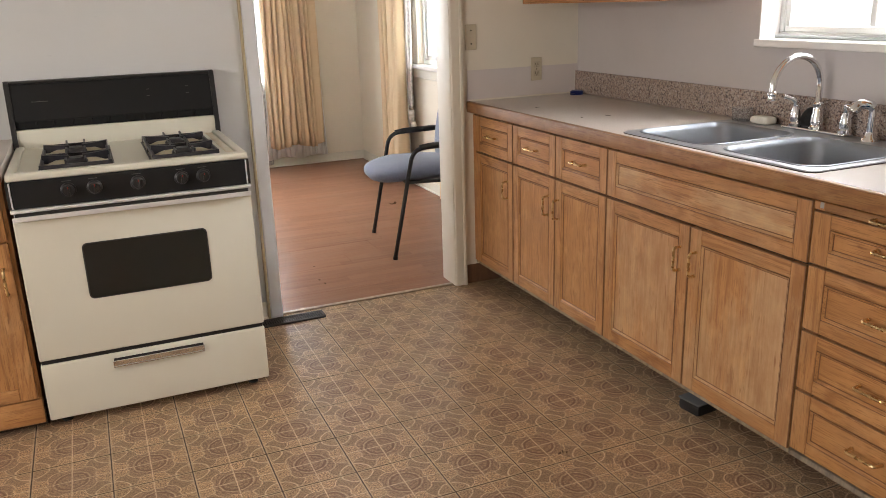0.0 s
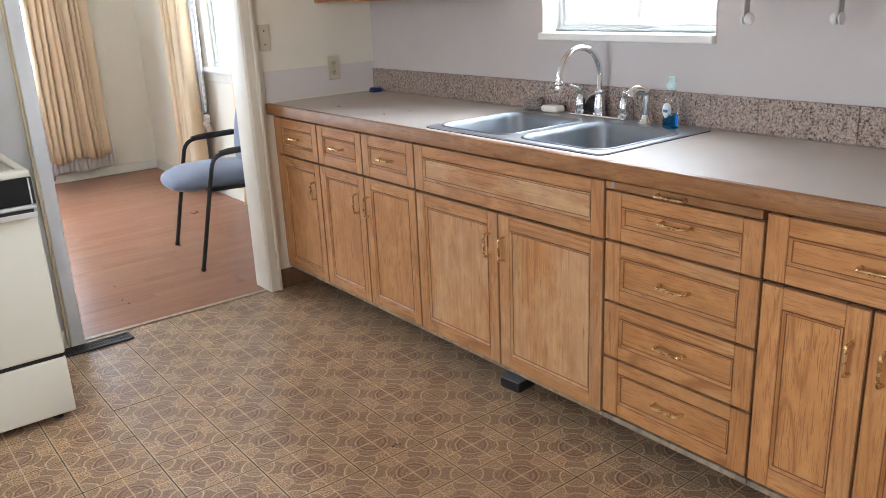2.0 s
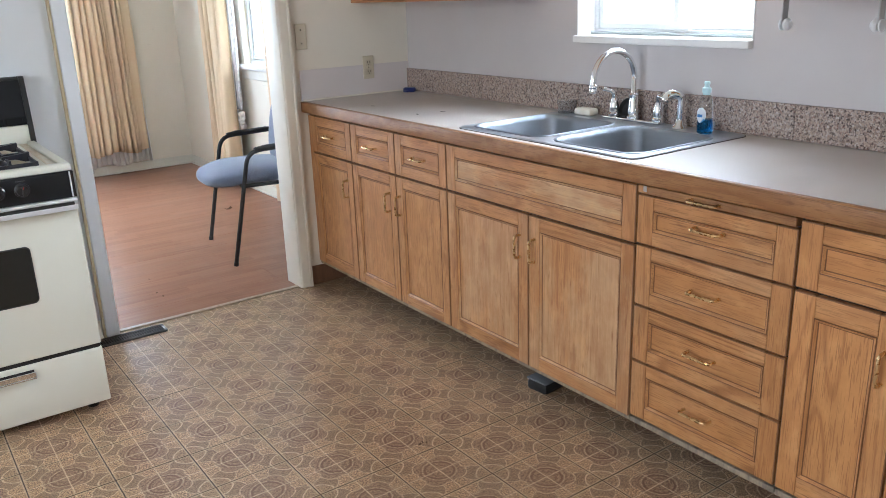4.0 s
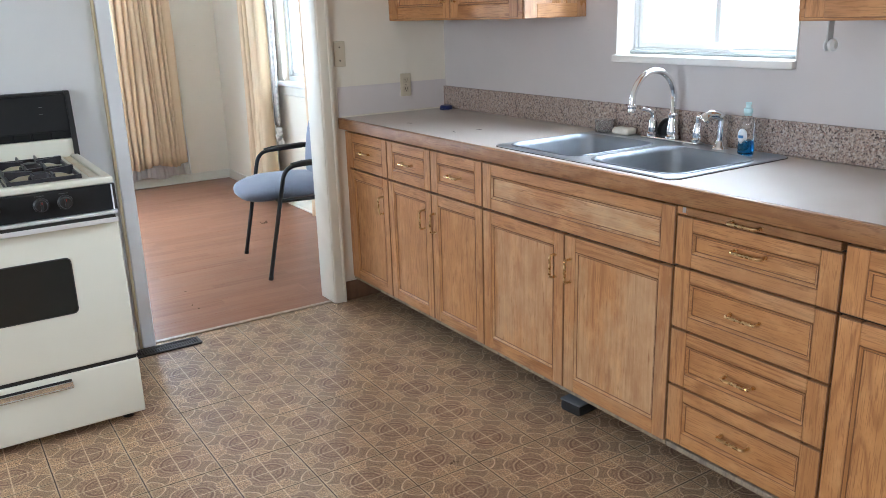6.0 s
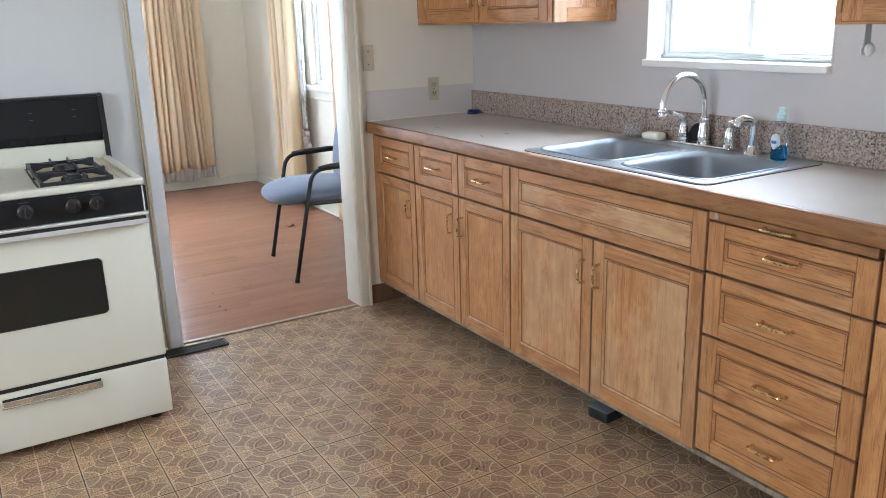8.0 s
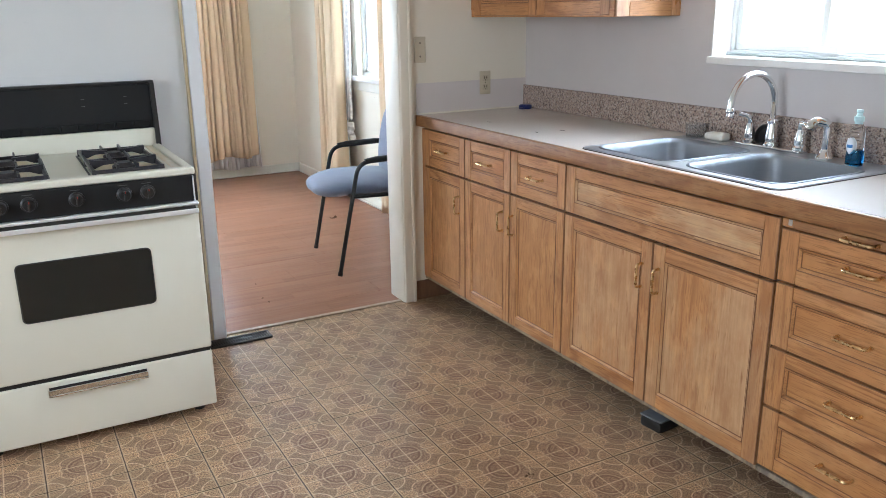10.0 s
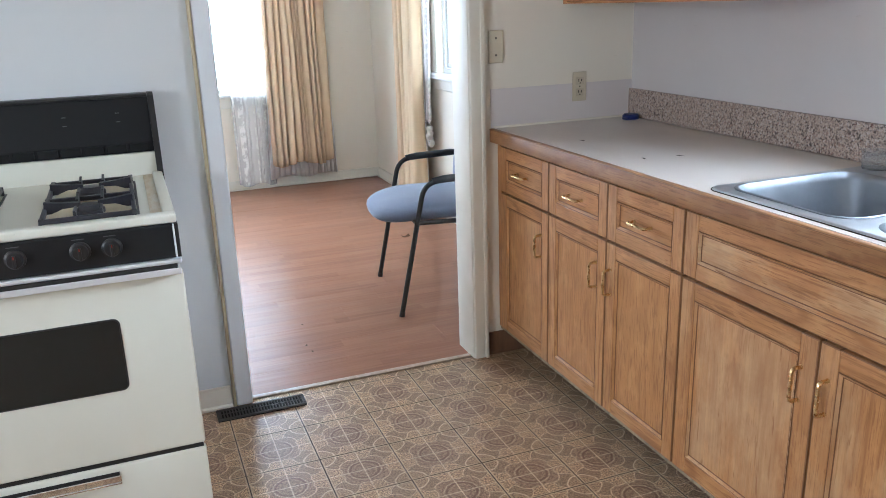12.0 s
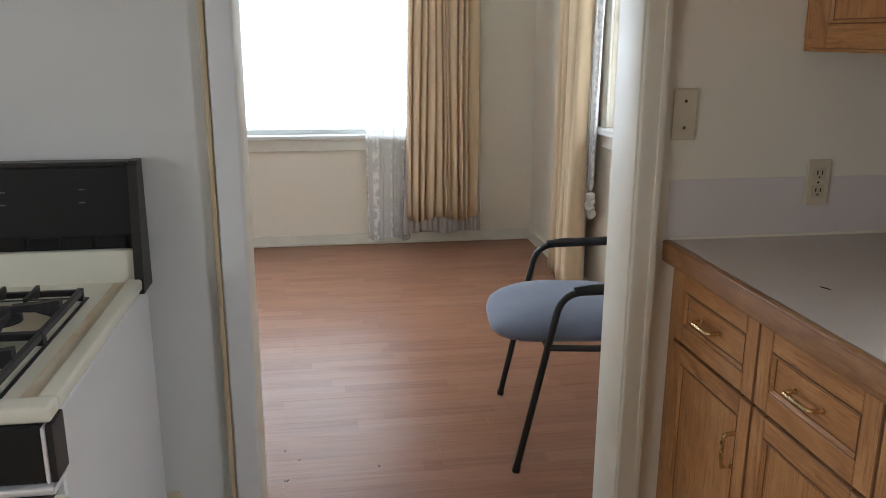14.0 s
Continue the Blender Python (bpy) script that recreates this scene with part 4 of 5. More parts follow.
y = 3.978
while y > 0.93:
    y1 = max(y - 0.3048, 0.926)
    part("tile", slab((2.500, y1 + 0.0008, CT + 0.0005), (2.5145, y - 0.0008, 1.021), 0.0018), GRANITE, splash)
    y = y1

# ---- sink and what stands by it ----
sink = thing("kitchen_sink", (2.21, 2.395, CT), "double-bowl stainless steel sink, worn and dull", "sink")
RIM = CT + 0.006


def round_rect(x0, x1, y0, y1, r, z, n=6):
    pts = []
    for cx, cy, a0 in ((x1 - r, y1 - r, 0), (x0 + r, y1 - r, 90), (x0 + r, y0 + r, 180), (x1 - r, y0 + r, 270)):
        for i in range(n + 1):
            a = radians(a0 + 90 * i / n)
            pts.append(Vector((cx + r * math.cos(a), cy + r * math.sin(a), z)))
    return pts


def bowl(y0, y1, x0=1.982, x1=2.365, deep=0.17):
    """A pressed bowl: a rolled lip, steep sides, a rounded foot and a drain."""
    bm = bmesh.new()
    levels = [(-0.012, 0.0003, 0.070), (-0.004, 0.0012, 0.066), (0.002, -0.004, 0.062), (0.008, -0.016, 0.058),
              (0.020, -deep + 0.03, 0.055), (0.028, -deep + 0.012, 0.055), (0.046, -deep + 0.002, 0.05), (0.075, -deep, 0.04)]
    rings = [[bm.verts.new(p) for p in round_rect(x0 + i, x1 - i, y0 + i, y1 - i, r, RIM + z)] for i, z, r in levels]
    for a, b in zip(rings, rings[1:]):
        for k in range(len(a)):
            bm.faces.new((a[k], a[(k + 1) % len(a)], b[(k + 1) % len(a)], b[k]))
    bm.faces.new(rings[-1])
    bmesh.ops.recalc_face_normals(bm, faces=bm.faces)
    for f in bm.faces:
        f.normal_flip()
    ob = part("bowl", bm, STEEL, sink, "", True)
    m = ob.modifiers.new("thickness", "SOLIDIFY")
    m.thickness, m.offset = 0.0012, -1
    part("drain", turned([(0.057, 0.0), (0.055, 0.003), (0.042, 0.001), (0.040, -0.004), (0.0, -0.006)], ((x0 + x1) / 2 + 0.02, (y0 + y1) / 2, RIM - deep + 0.0005), 24), CHROME, ob, "chrome drain ring", True)
    return ob


def deck():
    """The flat rim of the sink, pierced by its two bowls."""
    bm = bmesh.new()
    outer = round_rect(SX0, SX1, SY0, SY1, 0.035, RIM)
    loops = []
    for pts in (outer, round_rect(1.972, 2.375, 2.005, 2.375, 0.070, RIM), round_rect(1.972, 2.375, 2.415, 2.785, 0.070, RIM)):
        vs = [bm.verts.new(p) for p in pts]
        loops.append([bm.edges.new((vs[i], vs[(i + 1) % len(vs)])) for i in range(len(vs))])
    bmesh.ops.triangle_fill(bm, use_beauty=True, edges=[e for lp in loops for e in lp], normal=(0, 0, 1))
    skirt = [[bm.verts.new(p) for p in round_rect(SX0 - o, SX1 + o, SY0 - o, SY1 + o, 0.036, z)] for o, z in ((0.0, RIM), (0.003, RIM - 0.001), (0.006, CT + 0.0006))]
    for a, b in zip(skirt, skirt[1:]):
        for k in range(len(a)):
            bm.faces.new((a[k], a[(k + 1) % len(a)], b[(k + 1) % len(a)], b[k]))
    bmesh.ops.recalc_face_normals(bm, faces=bm.faces)
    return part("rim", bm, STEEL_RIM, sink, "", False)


deck()
rim_line = round_rect(SX0 - 0.0065, SX1 + 0.0065, SY0 - 0.0065, SY1 + 0.0065, 0.037, CT + 0.0008)
part("caulk", tube(rim_line + rim_line[:1], 0.0016, 6), GAP, sink, "dark worn caulk line")
bowl(2.015, 2.365)
bowl(2.425, 2.775)

DX = 2.448   # line of the taps
TY = 2.432
faucet = thing("faucet", (DX, TY, RIM), "chrome gooseneck kitchen faucet with two lever handles", "faucet")
part("deck_plate", slab((DX - 0.022, TY - 0.130, RIM), (DX + 0.022, TY + 0.130, RIM + 0.010), 0.008, None, 3), CHROME, faucet, "", True)
part("spout_base", turned([(0.022, 0.0), (0.022, 0.008), (0.017, 0.014), (0.020, 0.020), (0.020, 0.026), (0.0165, 0.05), (0.0145, 0.072), (0.0175, 0.076), (0.0175, 0.084), (0.0115, 0.090), (0.0, 0.091)], (DX, TY, RIM + 0.009), 22), CHROME, faucet, "", True)
arc = [(DX, TY, RIM + 0.09), (DX, TY, RIM + 0.12), (DX, TY, RIM + 0.148)]
for i in range(1, 17):
    a = math.pi * i / 16
    arc.append((DX - 0.104 * (1 - math.cos(a)), TY - 0.004 * i / 16, RIM + 0.150 + 0.100 * math.sin(a)))
arc.append((DX - 0.2085, TY - 0.004, RIM + 0.140))
part("spout", tube(arc, 0.0105, 14), CHROME, faucet, "", True)
part("aerator", turned([(0.0105, 0.008), (0.0150, 0.002), (0.0150, -0.004), (0.0125, -0.008), (0.0140, -0.016), (0.0130, -0.022), (0.0, -0.022)], arc[-1], 16), CHROME, faucet, "", True)
for y, tip in ((TY + 0.090, (DX - 0.030, TY + 0.116, RIM + 0.108)), (TY - 0.112, (DX - 0.030, TY - 0.176, RIM + 0.098))):
    h = part("handle_base", turned([(0.021, 0.0), (0.021, 0.010), (0.017, 0.015), (0.0185, 0.020), (0.0165, 0.040), (0.0135, 0.058), (0.0105, 0.066), (0.0, 0.068)], (DX, y, RIM + 0.009), 18), CHROME, faucet, "", True)
    bend = (DX - 0.006, y, RIM + 0.098)
    part("lever", tube(rounded([(DX, y, RIM + 0.070), bend, tip], 0.02), [0.009] + [0.0075] * 6 + [0.0062, 0.0085], 10), CHROME, h, "", True)

spray = thing("side_sprayer", (DX - 0.01, 2.218, RIM), "chrome side sprayer in its holder", "sprayer")
part("holder", turned([(0.026, 0.0), (0.024, 0.006), (0.017, 0.012), (0.0135, 0.028), (0.0, 0.029)], (DX - 0.01, 2.218, RIM), 18), CHROME, spray, "", True)
part("wand", tube(rounded([(DX - 0.01, 2.218, RIM + 0.026), (DX - 0.01, 2.216, RIM + 0.108), (DX - 0.045, 2.236, RIM + 0.116), (DX - 0.062, 2.246, RIM + 0.094)], 0.034), [0.0120] * 4 + [0.0160] * 10 + [0.0185, 0.0170], 12), CHROME, spray, "", True)

strainer = thing("sink_strainer", (2.472, 2.482, RIM), "black rubber sink stopper leaning on the backsplash", "stopper")
part("disc", turned([(0.030, -0.012), (0.036, 0.0), (0.037, 0.006), (0.033, 0.007), (0.027, -0.004), (0.0, -0.006)], (2.474, 2.483, RIM + 0.037), 24, None, (-1, 0.1, 0.40)), BLACK_PLASTIC, strainer, "", True)

soap = thing("soap_bar", (2.44, 2.655, RIM), "white bar of soap on the sink rim", "soap")
bm = slab((2.416, 2.615, RIM), (2.468, 2.700, RIM + 0.026), 0.011, None, 4)
for v in bm.verts:
    v.co.z += 0.004 * math.sin((v.co.y - 2.615) * 40) * (1 if v.co.z > RIM + 0.013 else 0)
part("bar", bm, SOAP, soap, "", True)

cup = thing("plastic_cup", (2.45, 2.765, RIM), "smoky clear plastic tub on the sink rim", "cup")
part("cup_body", turned([(0.0, 0.0), (0.034, 0.0), (0.038, 0.045), (0.040, 0.047), (0.0365, 0.045), (0.0325, 0.003), (0.0, 0.003)], (2.446, 2.765, RIM), 24), SMOKE, cup, "", True)

bottle = thing("dish_soap_bottle", (2.40, 2.09, RIM), "clear dish soap bottle half full of blue liquid", "bottle")


def squeezed(profile, mat, name, parent, label=""):
    bm = turned(profile, (0, 0, 0), 28)
    bmesh.ops.transform(bm, matrix=Matrix.Translation((2.400, 2.090, RIM)) @ Matrix.Diagonal((0.60, 0.80, 0.82, 1)), verts=bm.verts)
    return part(name, bm, mat, parent, label, True)


squeezed([(0.026, 0.0), (0.033, 0.004), (0.034, 0.03), (0.029, 0.075), (0.031, 0.105), (0.027, 0.135), (0.016, 0.152), (0.014, 0.156)], CLEAR, "bottle_body", bottle)
squeezed([(0.0, 0.002), (0.025, 0.002), (0.0315, 0.006), (0.0325, 0.03), (0.0295, 0.058), (0.0, 0.058)], BLUE_LIQUID, "liquid", bottle, "bright blue dish soap")
squeezed([(0.015, 0.150), (0.015, 0.158), (0.019, 0.160), (0.019, 0.176), (0.012, 0.180), (0.010, 0.190), (0.013, 0.193), (0.012, 0.201), (0.0, 0.202)], AQUA_PLASTIC, "cap", bottle, "white push-pull cap")
bm = sheet(lambda u, v: Vector((2.400 - 0.0212 * math.cos((u - 0.5) * 1.9), 2.096 + 0.0270 * math.sin((u - 0.5) * 1.9 * math.sqrt(max(0.05, 1 - (2 * v - 1) ** 2))) * 0.8, RIM + 0.036 + 0.048 * v)), 10, 6)
part("bottle_label", bm, LABEL_PAPER, bottle, "white paper label")
bm = sheet(lambda u, v: Vector((2.400 - 0.0224 * math.cos((u - 0.5) * 0.9), 2.096 + 0.0270 * math.sin((u - 0.5) * 0.9) * 0.8, RIM + 0.054 + 0.009 * v)), 6, 3)
part("label_print", bm, LABEL_BLUE, bottle, "blue printed mark")

clip = thing("blue_clip", (2.45, 3.93, CT), "small dark blue plastic cap on the worktop", "cap")
bm = turned([(0.0, 0.0), (0.030, 0.0), (0.032, 0.004), (0.032, 0.014), (0.026, 0.020), (0.0, 0.018)], (2.464, 3.902, CT), 22)
part("cap_body", bm, BLUE_PLASTIC, clip, "", True)
part("cap_tab", slab((2.425, 3.872, CT), (2.440, 3.905, CT + 0.008), 0.003), BLUE_PLASTIC, clip)

trap = thing("bait_box", (2.0, 2.42, 0), "small black plastic box with grey lid under the cabinet", "box")
rot = Matrix.Translation((2.036, 2.425, 0)) @ Euler((0, 0, radians(6))).to_matrix().to_4x4()
bm = slab((-0.062, -0.046, 0), (0.055, 0.046, 0.040), 0.012, None, 2)
bmesh.ops.transform(bm, matrix=rot, verts=bm.verts)
part("box_body", bm, BLACK_PLASTIC, trap, "", True)
bm = slab((-0.062, -0.046, 0.0402), (0.055, 0.046, 0.047), 0.003, None, 2)
bmesh.ops.transform(bm, matrix=rot, verts=bm.verts)
part("lid", bm, GREY_LID, trap, "grey lid", True)


# ---- upper cabinets ----
def upper(y0, y1, splits, label, base, handles):
    """Wall cabinet with frame-and-panel doors and a panelled end."""
    ob = thing("wall_cabinet", (2.36, (y0 + y1) / 2, base), label, "cabinet", "wall cabinets")
    ux = 2.200
    part("body", slab((ux + 0.021, y0 + 0.001, base + 0.004), (2.5145, y1 - 0.001, 2.12), 0.002), OAK_Z, ob)
    part("bottom_rail", slab((ux + 0.002, y0 + 0.0005, base), (ux + 0.0205, y1 - 0.0005, base + 0.03), 0.002), OAK_Y, ob)
    for a, b in ((y0 + 0.0005, splits[0]), (splits[-1], y1 - 0.0005)):
        part("face_frame", slab((ux + 0.001, a, base + 0.030), (ux + 0.0205, b, 2.118), 0.001), OAK_Z, ob)
    for (a, b), h in zip(zip(splits, splits[1:]), handles):
        dd = front("door", ob, a + G, b - G, base + 0.006, 2.115, 0.055, 0.052, "z", ux)
        pull((ux, h, base + 0.075), (ux, h, base + 0.150), dd)
    return ob


cab = upper(2.966, 3.978, (2.990, 3.452, 3.950), "honey oak wall cabinet with two doors and panelled end", 1.346, (3.408, 3.496))
end = part("end_panel", slab((2.224, 2.960, 1.350), (2.514, 2.9668, 2.118)), OAK_GLOSS, cab, "glossy panelled cabinet end")
for lo, hi, mt in (((2.201, 2.952, 1.347), (2.262, 2.9598, 2.118), OAK_GLOSS), ((2.468, 2.952, 1.347), (2.514, 2.9598, 2.118), OAK_GLOSS),
                   ((2.262, 2.9522, 1.347), (2.468, 2.9598, 1.400), OAK_X), ((2.262, 2.9522, 2.06), (2.468, 2.9598, 2.118), OAK_X)):
    part("end_frame", slab(lo, hi, 0.0025), mt, end)
upper(0.88, 1.816, (0.90, 1.345, 1.800), "honey oak wall cabinet beside the sink window", 1.330, (1.30, 1.390))

holder = thing("towel_holder", (2.35, 1.68, 1.33), "grey metal paper towel holder arms under wall cabinet", "towel holder")
for y in (1.812, 1.546):
    arm = part("arm", slab((2.335, y - 0.003, 1.262), (2.362, y + 0.003, 1.3295), 0.002), ALUMINIUM, holder)
    s = -1 if y > 1.7 else 1
    part("knob", turned([(0.014, 0.0), (0.017, 0.004), (0.017, 0.010), (0.010, 0.018), (0.0, 0.019)], (2.348, y + s * 0.003, 1.262), 18, None, (0, s, 0)), WHITE_PLASTIC, arm, "white plastic end knob", True)
    part("knob", turned([(0.016, 0.0), (0.016, 0.004), (0.0, 0.005)], (2.348, y - s * 0.003, 1.262), 18, None, (0, -s, 0)), WHITE_PLASTIC, arm, "white plastic end knob", True)

# ---- plates on the walls ----
plate = thing("blank_plate", (1.928, NORTH, 1.205), "ivory blank switch plate with two screws", "wall plate")
part("plate", slab((1.898, NORTH - 0.007, 1.148), (1.956, NORTH - 0.0005, 1.264), 0.004, None, 2), BEIGE_PLATE, plate)
for z in (1.176, 1.236):
    part("screw", turned([(0.004, 0), (0.0035, 0.0015), (0.0, 0.002)], (1.927, NORTH - 0.007, z), 10, None, (0, -1, 0)), SCREW, plate)


def outlet(x, z, label):
    """A duplex socket on its plate, on the wall between the rooms."""
    ob = thing("wall_outlet", (x, NORTH, z), label, "wall outlet")
    part("plate", slab((x - 0.030, NORTH - 0.009, z - 0.055), (x + 0.030, NORTH - 0.0032, z + 0.055), 0.004, None, 2), BEIGE_PLATE, ob)
    for dz in (-0.021, 0.021):
        face = part("socket", slab((x - 0.016, NORTH - 0.0115, z + dz - 0.014), (x + 0.016, NORTH - 0.0092, z + dz + 0.014), 0.006, None, 2), SOCKET, ob)
        for dx in (-0.006, 0.006):
            part("slot", slab((x + dx - 0.0014, NORTH - 0.0125, z + dz - 0.002), (x + dx + 0.0014, NORTH - 0.0117, z + dz + 0.008)), SLOT, face)
        part("slot", turned([(0.0026, 0), (0.0, 0.0008)], (x, NORTH - 0.0117, z + dz - 0.008), 8, None, (0, -1, 0)), SLOT, face)
    part("screw", turned([(0.0032, 0), (0.0, 0.0014)], (x, NORTH - 0.009, z), 10, None, (0, -1, 0)), SCREW, ob)
    return ob


outlet(2.276, 1.042, "ivory duplex wall outlet above the worktop")
low_outlet = outlet(0.722, 0.292, "ivory duplex wall outlet low beside the stove")
# Thin black slab marks the dark hole in the lower socket.
part("socket_hole", slab((0.711, NORTH - 0.0138, 0.256), (0.727, NORTH - 0.0127, 0.286), 0.0004), SLOT, low_outlet, "dark hole of the lower socket")

# ---- floor register ----
vent = thing("floor_register", (0.96, 3.908, 0), "dark brown metal floor register by the doorway", "floor vent")
part("duct", slab((0.806, 3.868, -0.001), (1.114, 3.948, 0.0015), 0.001), DUCT, vent)
bm = slab((0.804, 3.866, 0.0032), (1.116, 3.879, 0.009), 0.003)
slab((0.804, 3.937, 0.0032), (1.116, 3.950, 0.009), 0.003, bm)
slab((0.804, 3.879, 0.0032), (0.820, 3.937, 0.009), 0.003, bm)
slab((1.100, 3.879, 0.0032), (1.116, 3.937, 0.009), 0.003, bm)
part("rim", bm, VENT_METAL, vent)
for i in range(26):
    x = 0.826 + i * 0.0106
    part("slat", slab((x, 3.879, 0.0032), (x + 0.0046, 3.937, 0.0080), 0.001), VENT_METAL, vent)
part("slat", slab((0.820, 3.905, 0.0081), (1.100, 3.911, 0.0092), 0.0005), VENT_METAL, vent)


# ---- stove ----
SL, SR, SF, SB = -0.020, 0.732, 3.290, 3.955
stove = thing("gas_stove", (0.356, 3.62, 0), "cream enamel gas stove with black control panel, used", "stove")
part("body", slab((SL + 0.004, SF + 0.030, 0.034), (SR - 0.004, SB - 0.01, 0.862), 0.003), WHITE_ENAMEL, stove, "bluish-white enamel side panels")
for x in (SL + 0.05, SR - 0.05):
    for y in (SF + 0.07, SB - 0.07):
        part("foot", turned([(0.018, 0.0), (0.018, 0.008), (0.010, 0.010), (0.010, 0.036)], (x, y, 0), 14), BLACK_PLASTIC, stove)
dr = part("storage_drawer", slab((SL, SF, 0.036), (SR, SF + 0.030, 0.240), 0.006, None, 3), CREAM, stove, "", True)
bm = slab((0.205, SF - 0.016, 0.192), (0.512, SF - 0.0005, 0.199), 0.002)
slab((0.205, SF - 0.016, 0.199), (0.512, SF - 0.012, 0.218), 0.002, bm)
part("drawer_handle", bm, CHROME, dr, "chrome drawer pull")
part("drawer_recess", slab((0.208, SF - 0.003, 0.200), (0.509, SF - 0.0005, 0.222)), SLOT, dr)
part("seam", slab((SL + 0.006, SF + 0.008, 0.238), (SR - 0.006, SF + 0.028, 0.258)), SLOT, stove)
door = part("oven_door", slab((SL, SF - 0.004, 0.256), (SR, SF + 0.030, 0.742), 0.007, None, 3), CREAM, stove, "", True)


def window_plate(x0, x1, z0, z1, y, t, r=0.014):
    bm = bmesh.new()
    pts = round_rect(x0, x1, z0, z1, r, 0, 5)
    f0 = [bm.verts.new((p.x, y, p.y)) for p in pts]
    f1 = [bm.verts.new((p.x, y - t, p.y)) for p in pts]
    bm.faces.new(f0)
    bm.faces.new(list(reversed(f1)))
    for i in range(len(pts)):
        j = (i + 1) % len(pts)
        bm.faces.new((f0[i], f1[i], f1[j], f0[j]))
    bmesh.ops.recalc_face_normals(bm, faces=bm.faces)
    return bm


part("window_trim", window_plate(0.166, 0.567, 0.450, 0.644, SF - 0.0042, 0.0018, 0.017), BLACK_PLASTIC, door)
part("oven_window", window_plate(0.170, 0.563, 0.454, 0.640, SF - 0.0062, 0.002), OVEN_GLASS, door, "dark glass oven window")
bm = slab((SL + 0.004, SF - 0.030, 0.744), (SR - 0.004, SF - 0.004, 0.751), 0.002)
slab((SL + 0.004, SF - 0.033, 0.744), (SR - 0.004, SF - 0.028, 0.760), 0.002, bm)
part("door_handle", bm, BRIGHT_TRIM, door, "full-width chrome door handle")
part("handle_gap", slab((SL + 0.012, SF - 0.026, 0.7515), (SR - 0.012, SF + 0.02, 0.768)), SLOT, stove)
part("chrome_trim", slab((SL, SF - 0.024, 0.769), (SR, SF + 0.03, 0.781), 0.004, None, 2), BRIGHT_TRIM, stove, "chrome strip under the control panel")
panel = part("control_panel", slab((SL + 0.012, SF - 0.014, 0.782), (SR - 0.010, SF + 0.028, 0.868), 0.003), BLACK_GLASS, stove, "glossy black control panel")
for a, b in ((SL + 0.007, SL - 0.002), (SR - 0.0128, SR - 0.0078)):
    part("panel_end", slab((a, SF - 0.0165, 0.783), (a + 0.0048, SF - 0.0005, 0.867), 0.0015), BRIGHT_TRIM, panel, "chrome end strip")
    part("panel_side", slab((b, SF - 0.012, 0.782), (b + 0.009, SF + 0.040, 0.868), 0.0015), BLACK_PLASTIC, panel)
for x in (0.156, 0.234, 0.367, 0.506, 0.577):
    k = part("knob", turned([(0.024, 0.0), (0.0235, 0.004), (0.019, 0.007), (0.0175, 0.020), (0.015, 0.023), (0.0, 0.023)], (x, SF - 0.0142, 0.828), 22, None, (0, -1, 0)), BLACK_PLASTIC, stove, "", True)
    part("grip", slab((x - 0.004, SF - 0.045, 0.812), (x + 0.004, SF - 0.0365, 0.844), 0.002), BLACK_PLASTIC, k)
    part("pointer", slab((x - 0.0012, SF - 0.0458, 0.836), (x + 0.0012, SF - 0.0452, 0.843)), RED_MARK, k, "red pointer mark")
    part("dial_mark", slab((x - 0.016, SF - 0.0147, 0.8565), (x + 0.012, SF - 0.0142, 0.8585)), MARK, panel)

# cooktop: a lipped tray with four burner wells
CZ = 0.892
bm = slab((SL, SF - 0.008, 0.8685), (SR, SF + 0.034, CZ), 0.006, None, 3)
slab((SL, SF + 0.030, 0.8685), (SL + 0.030, SB - 0.06, CZ), 0.006, bm, 3)
slab((SR - 0.030, SF + 0.030, 0.8685), (SR, SB - 0.06, CZ), 0.006, bm, 3)
part("cooktop_rim", bm, CREAM, stove, "", True)
part("cooktop", slab((SL + 0.02, SF + 0.02, 0.864), (SR - 0.02, SB - 0.05, CZ - 0.010)), CREAM, stove)
for a in (0.190, 0.534):
    well = bmesh.new()
    for lo, hi in (((a - 0.116, SF + 0.030, CZ - 0.0102), (a - 0.110, SB - 0.155, CZ - 0.0080)), ((a + 0.110, SF + 0.030, CZ - 0.0102), (a + 0.116, SB - 0.155, CZ - 0.0080)),
                   ((a - 0.110, SF + 0.030, CZ - 0.0102), (a + 0.110, SF + 0.034, CZ - 0.0080)), ((a - 0.110, SB - 0.159, CZ - 0.0102), (a + 0.110, SB - 0.155, CZ - 0.0080))):
        slab(lo, hi, 0, well)
    part("burner_well", well, BLACK_PLASTIC, stove, "black seam round a pair of burners")
part("stained_gutter", slab((SR - 0.058, SF + 0.045, CZ - 0.0098), (SR - 0.030, SB - 0.065, CZ - 0.0085), 0.0006), STAINED, stove, "brown grease stain along the edge")


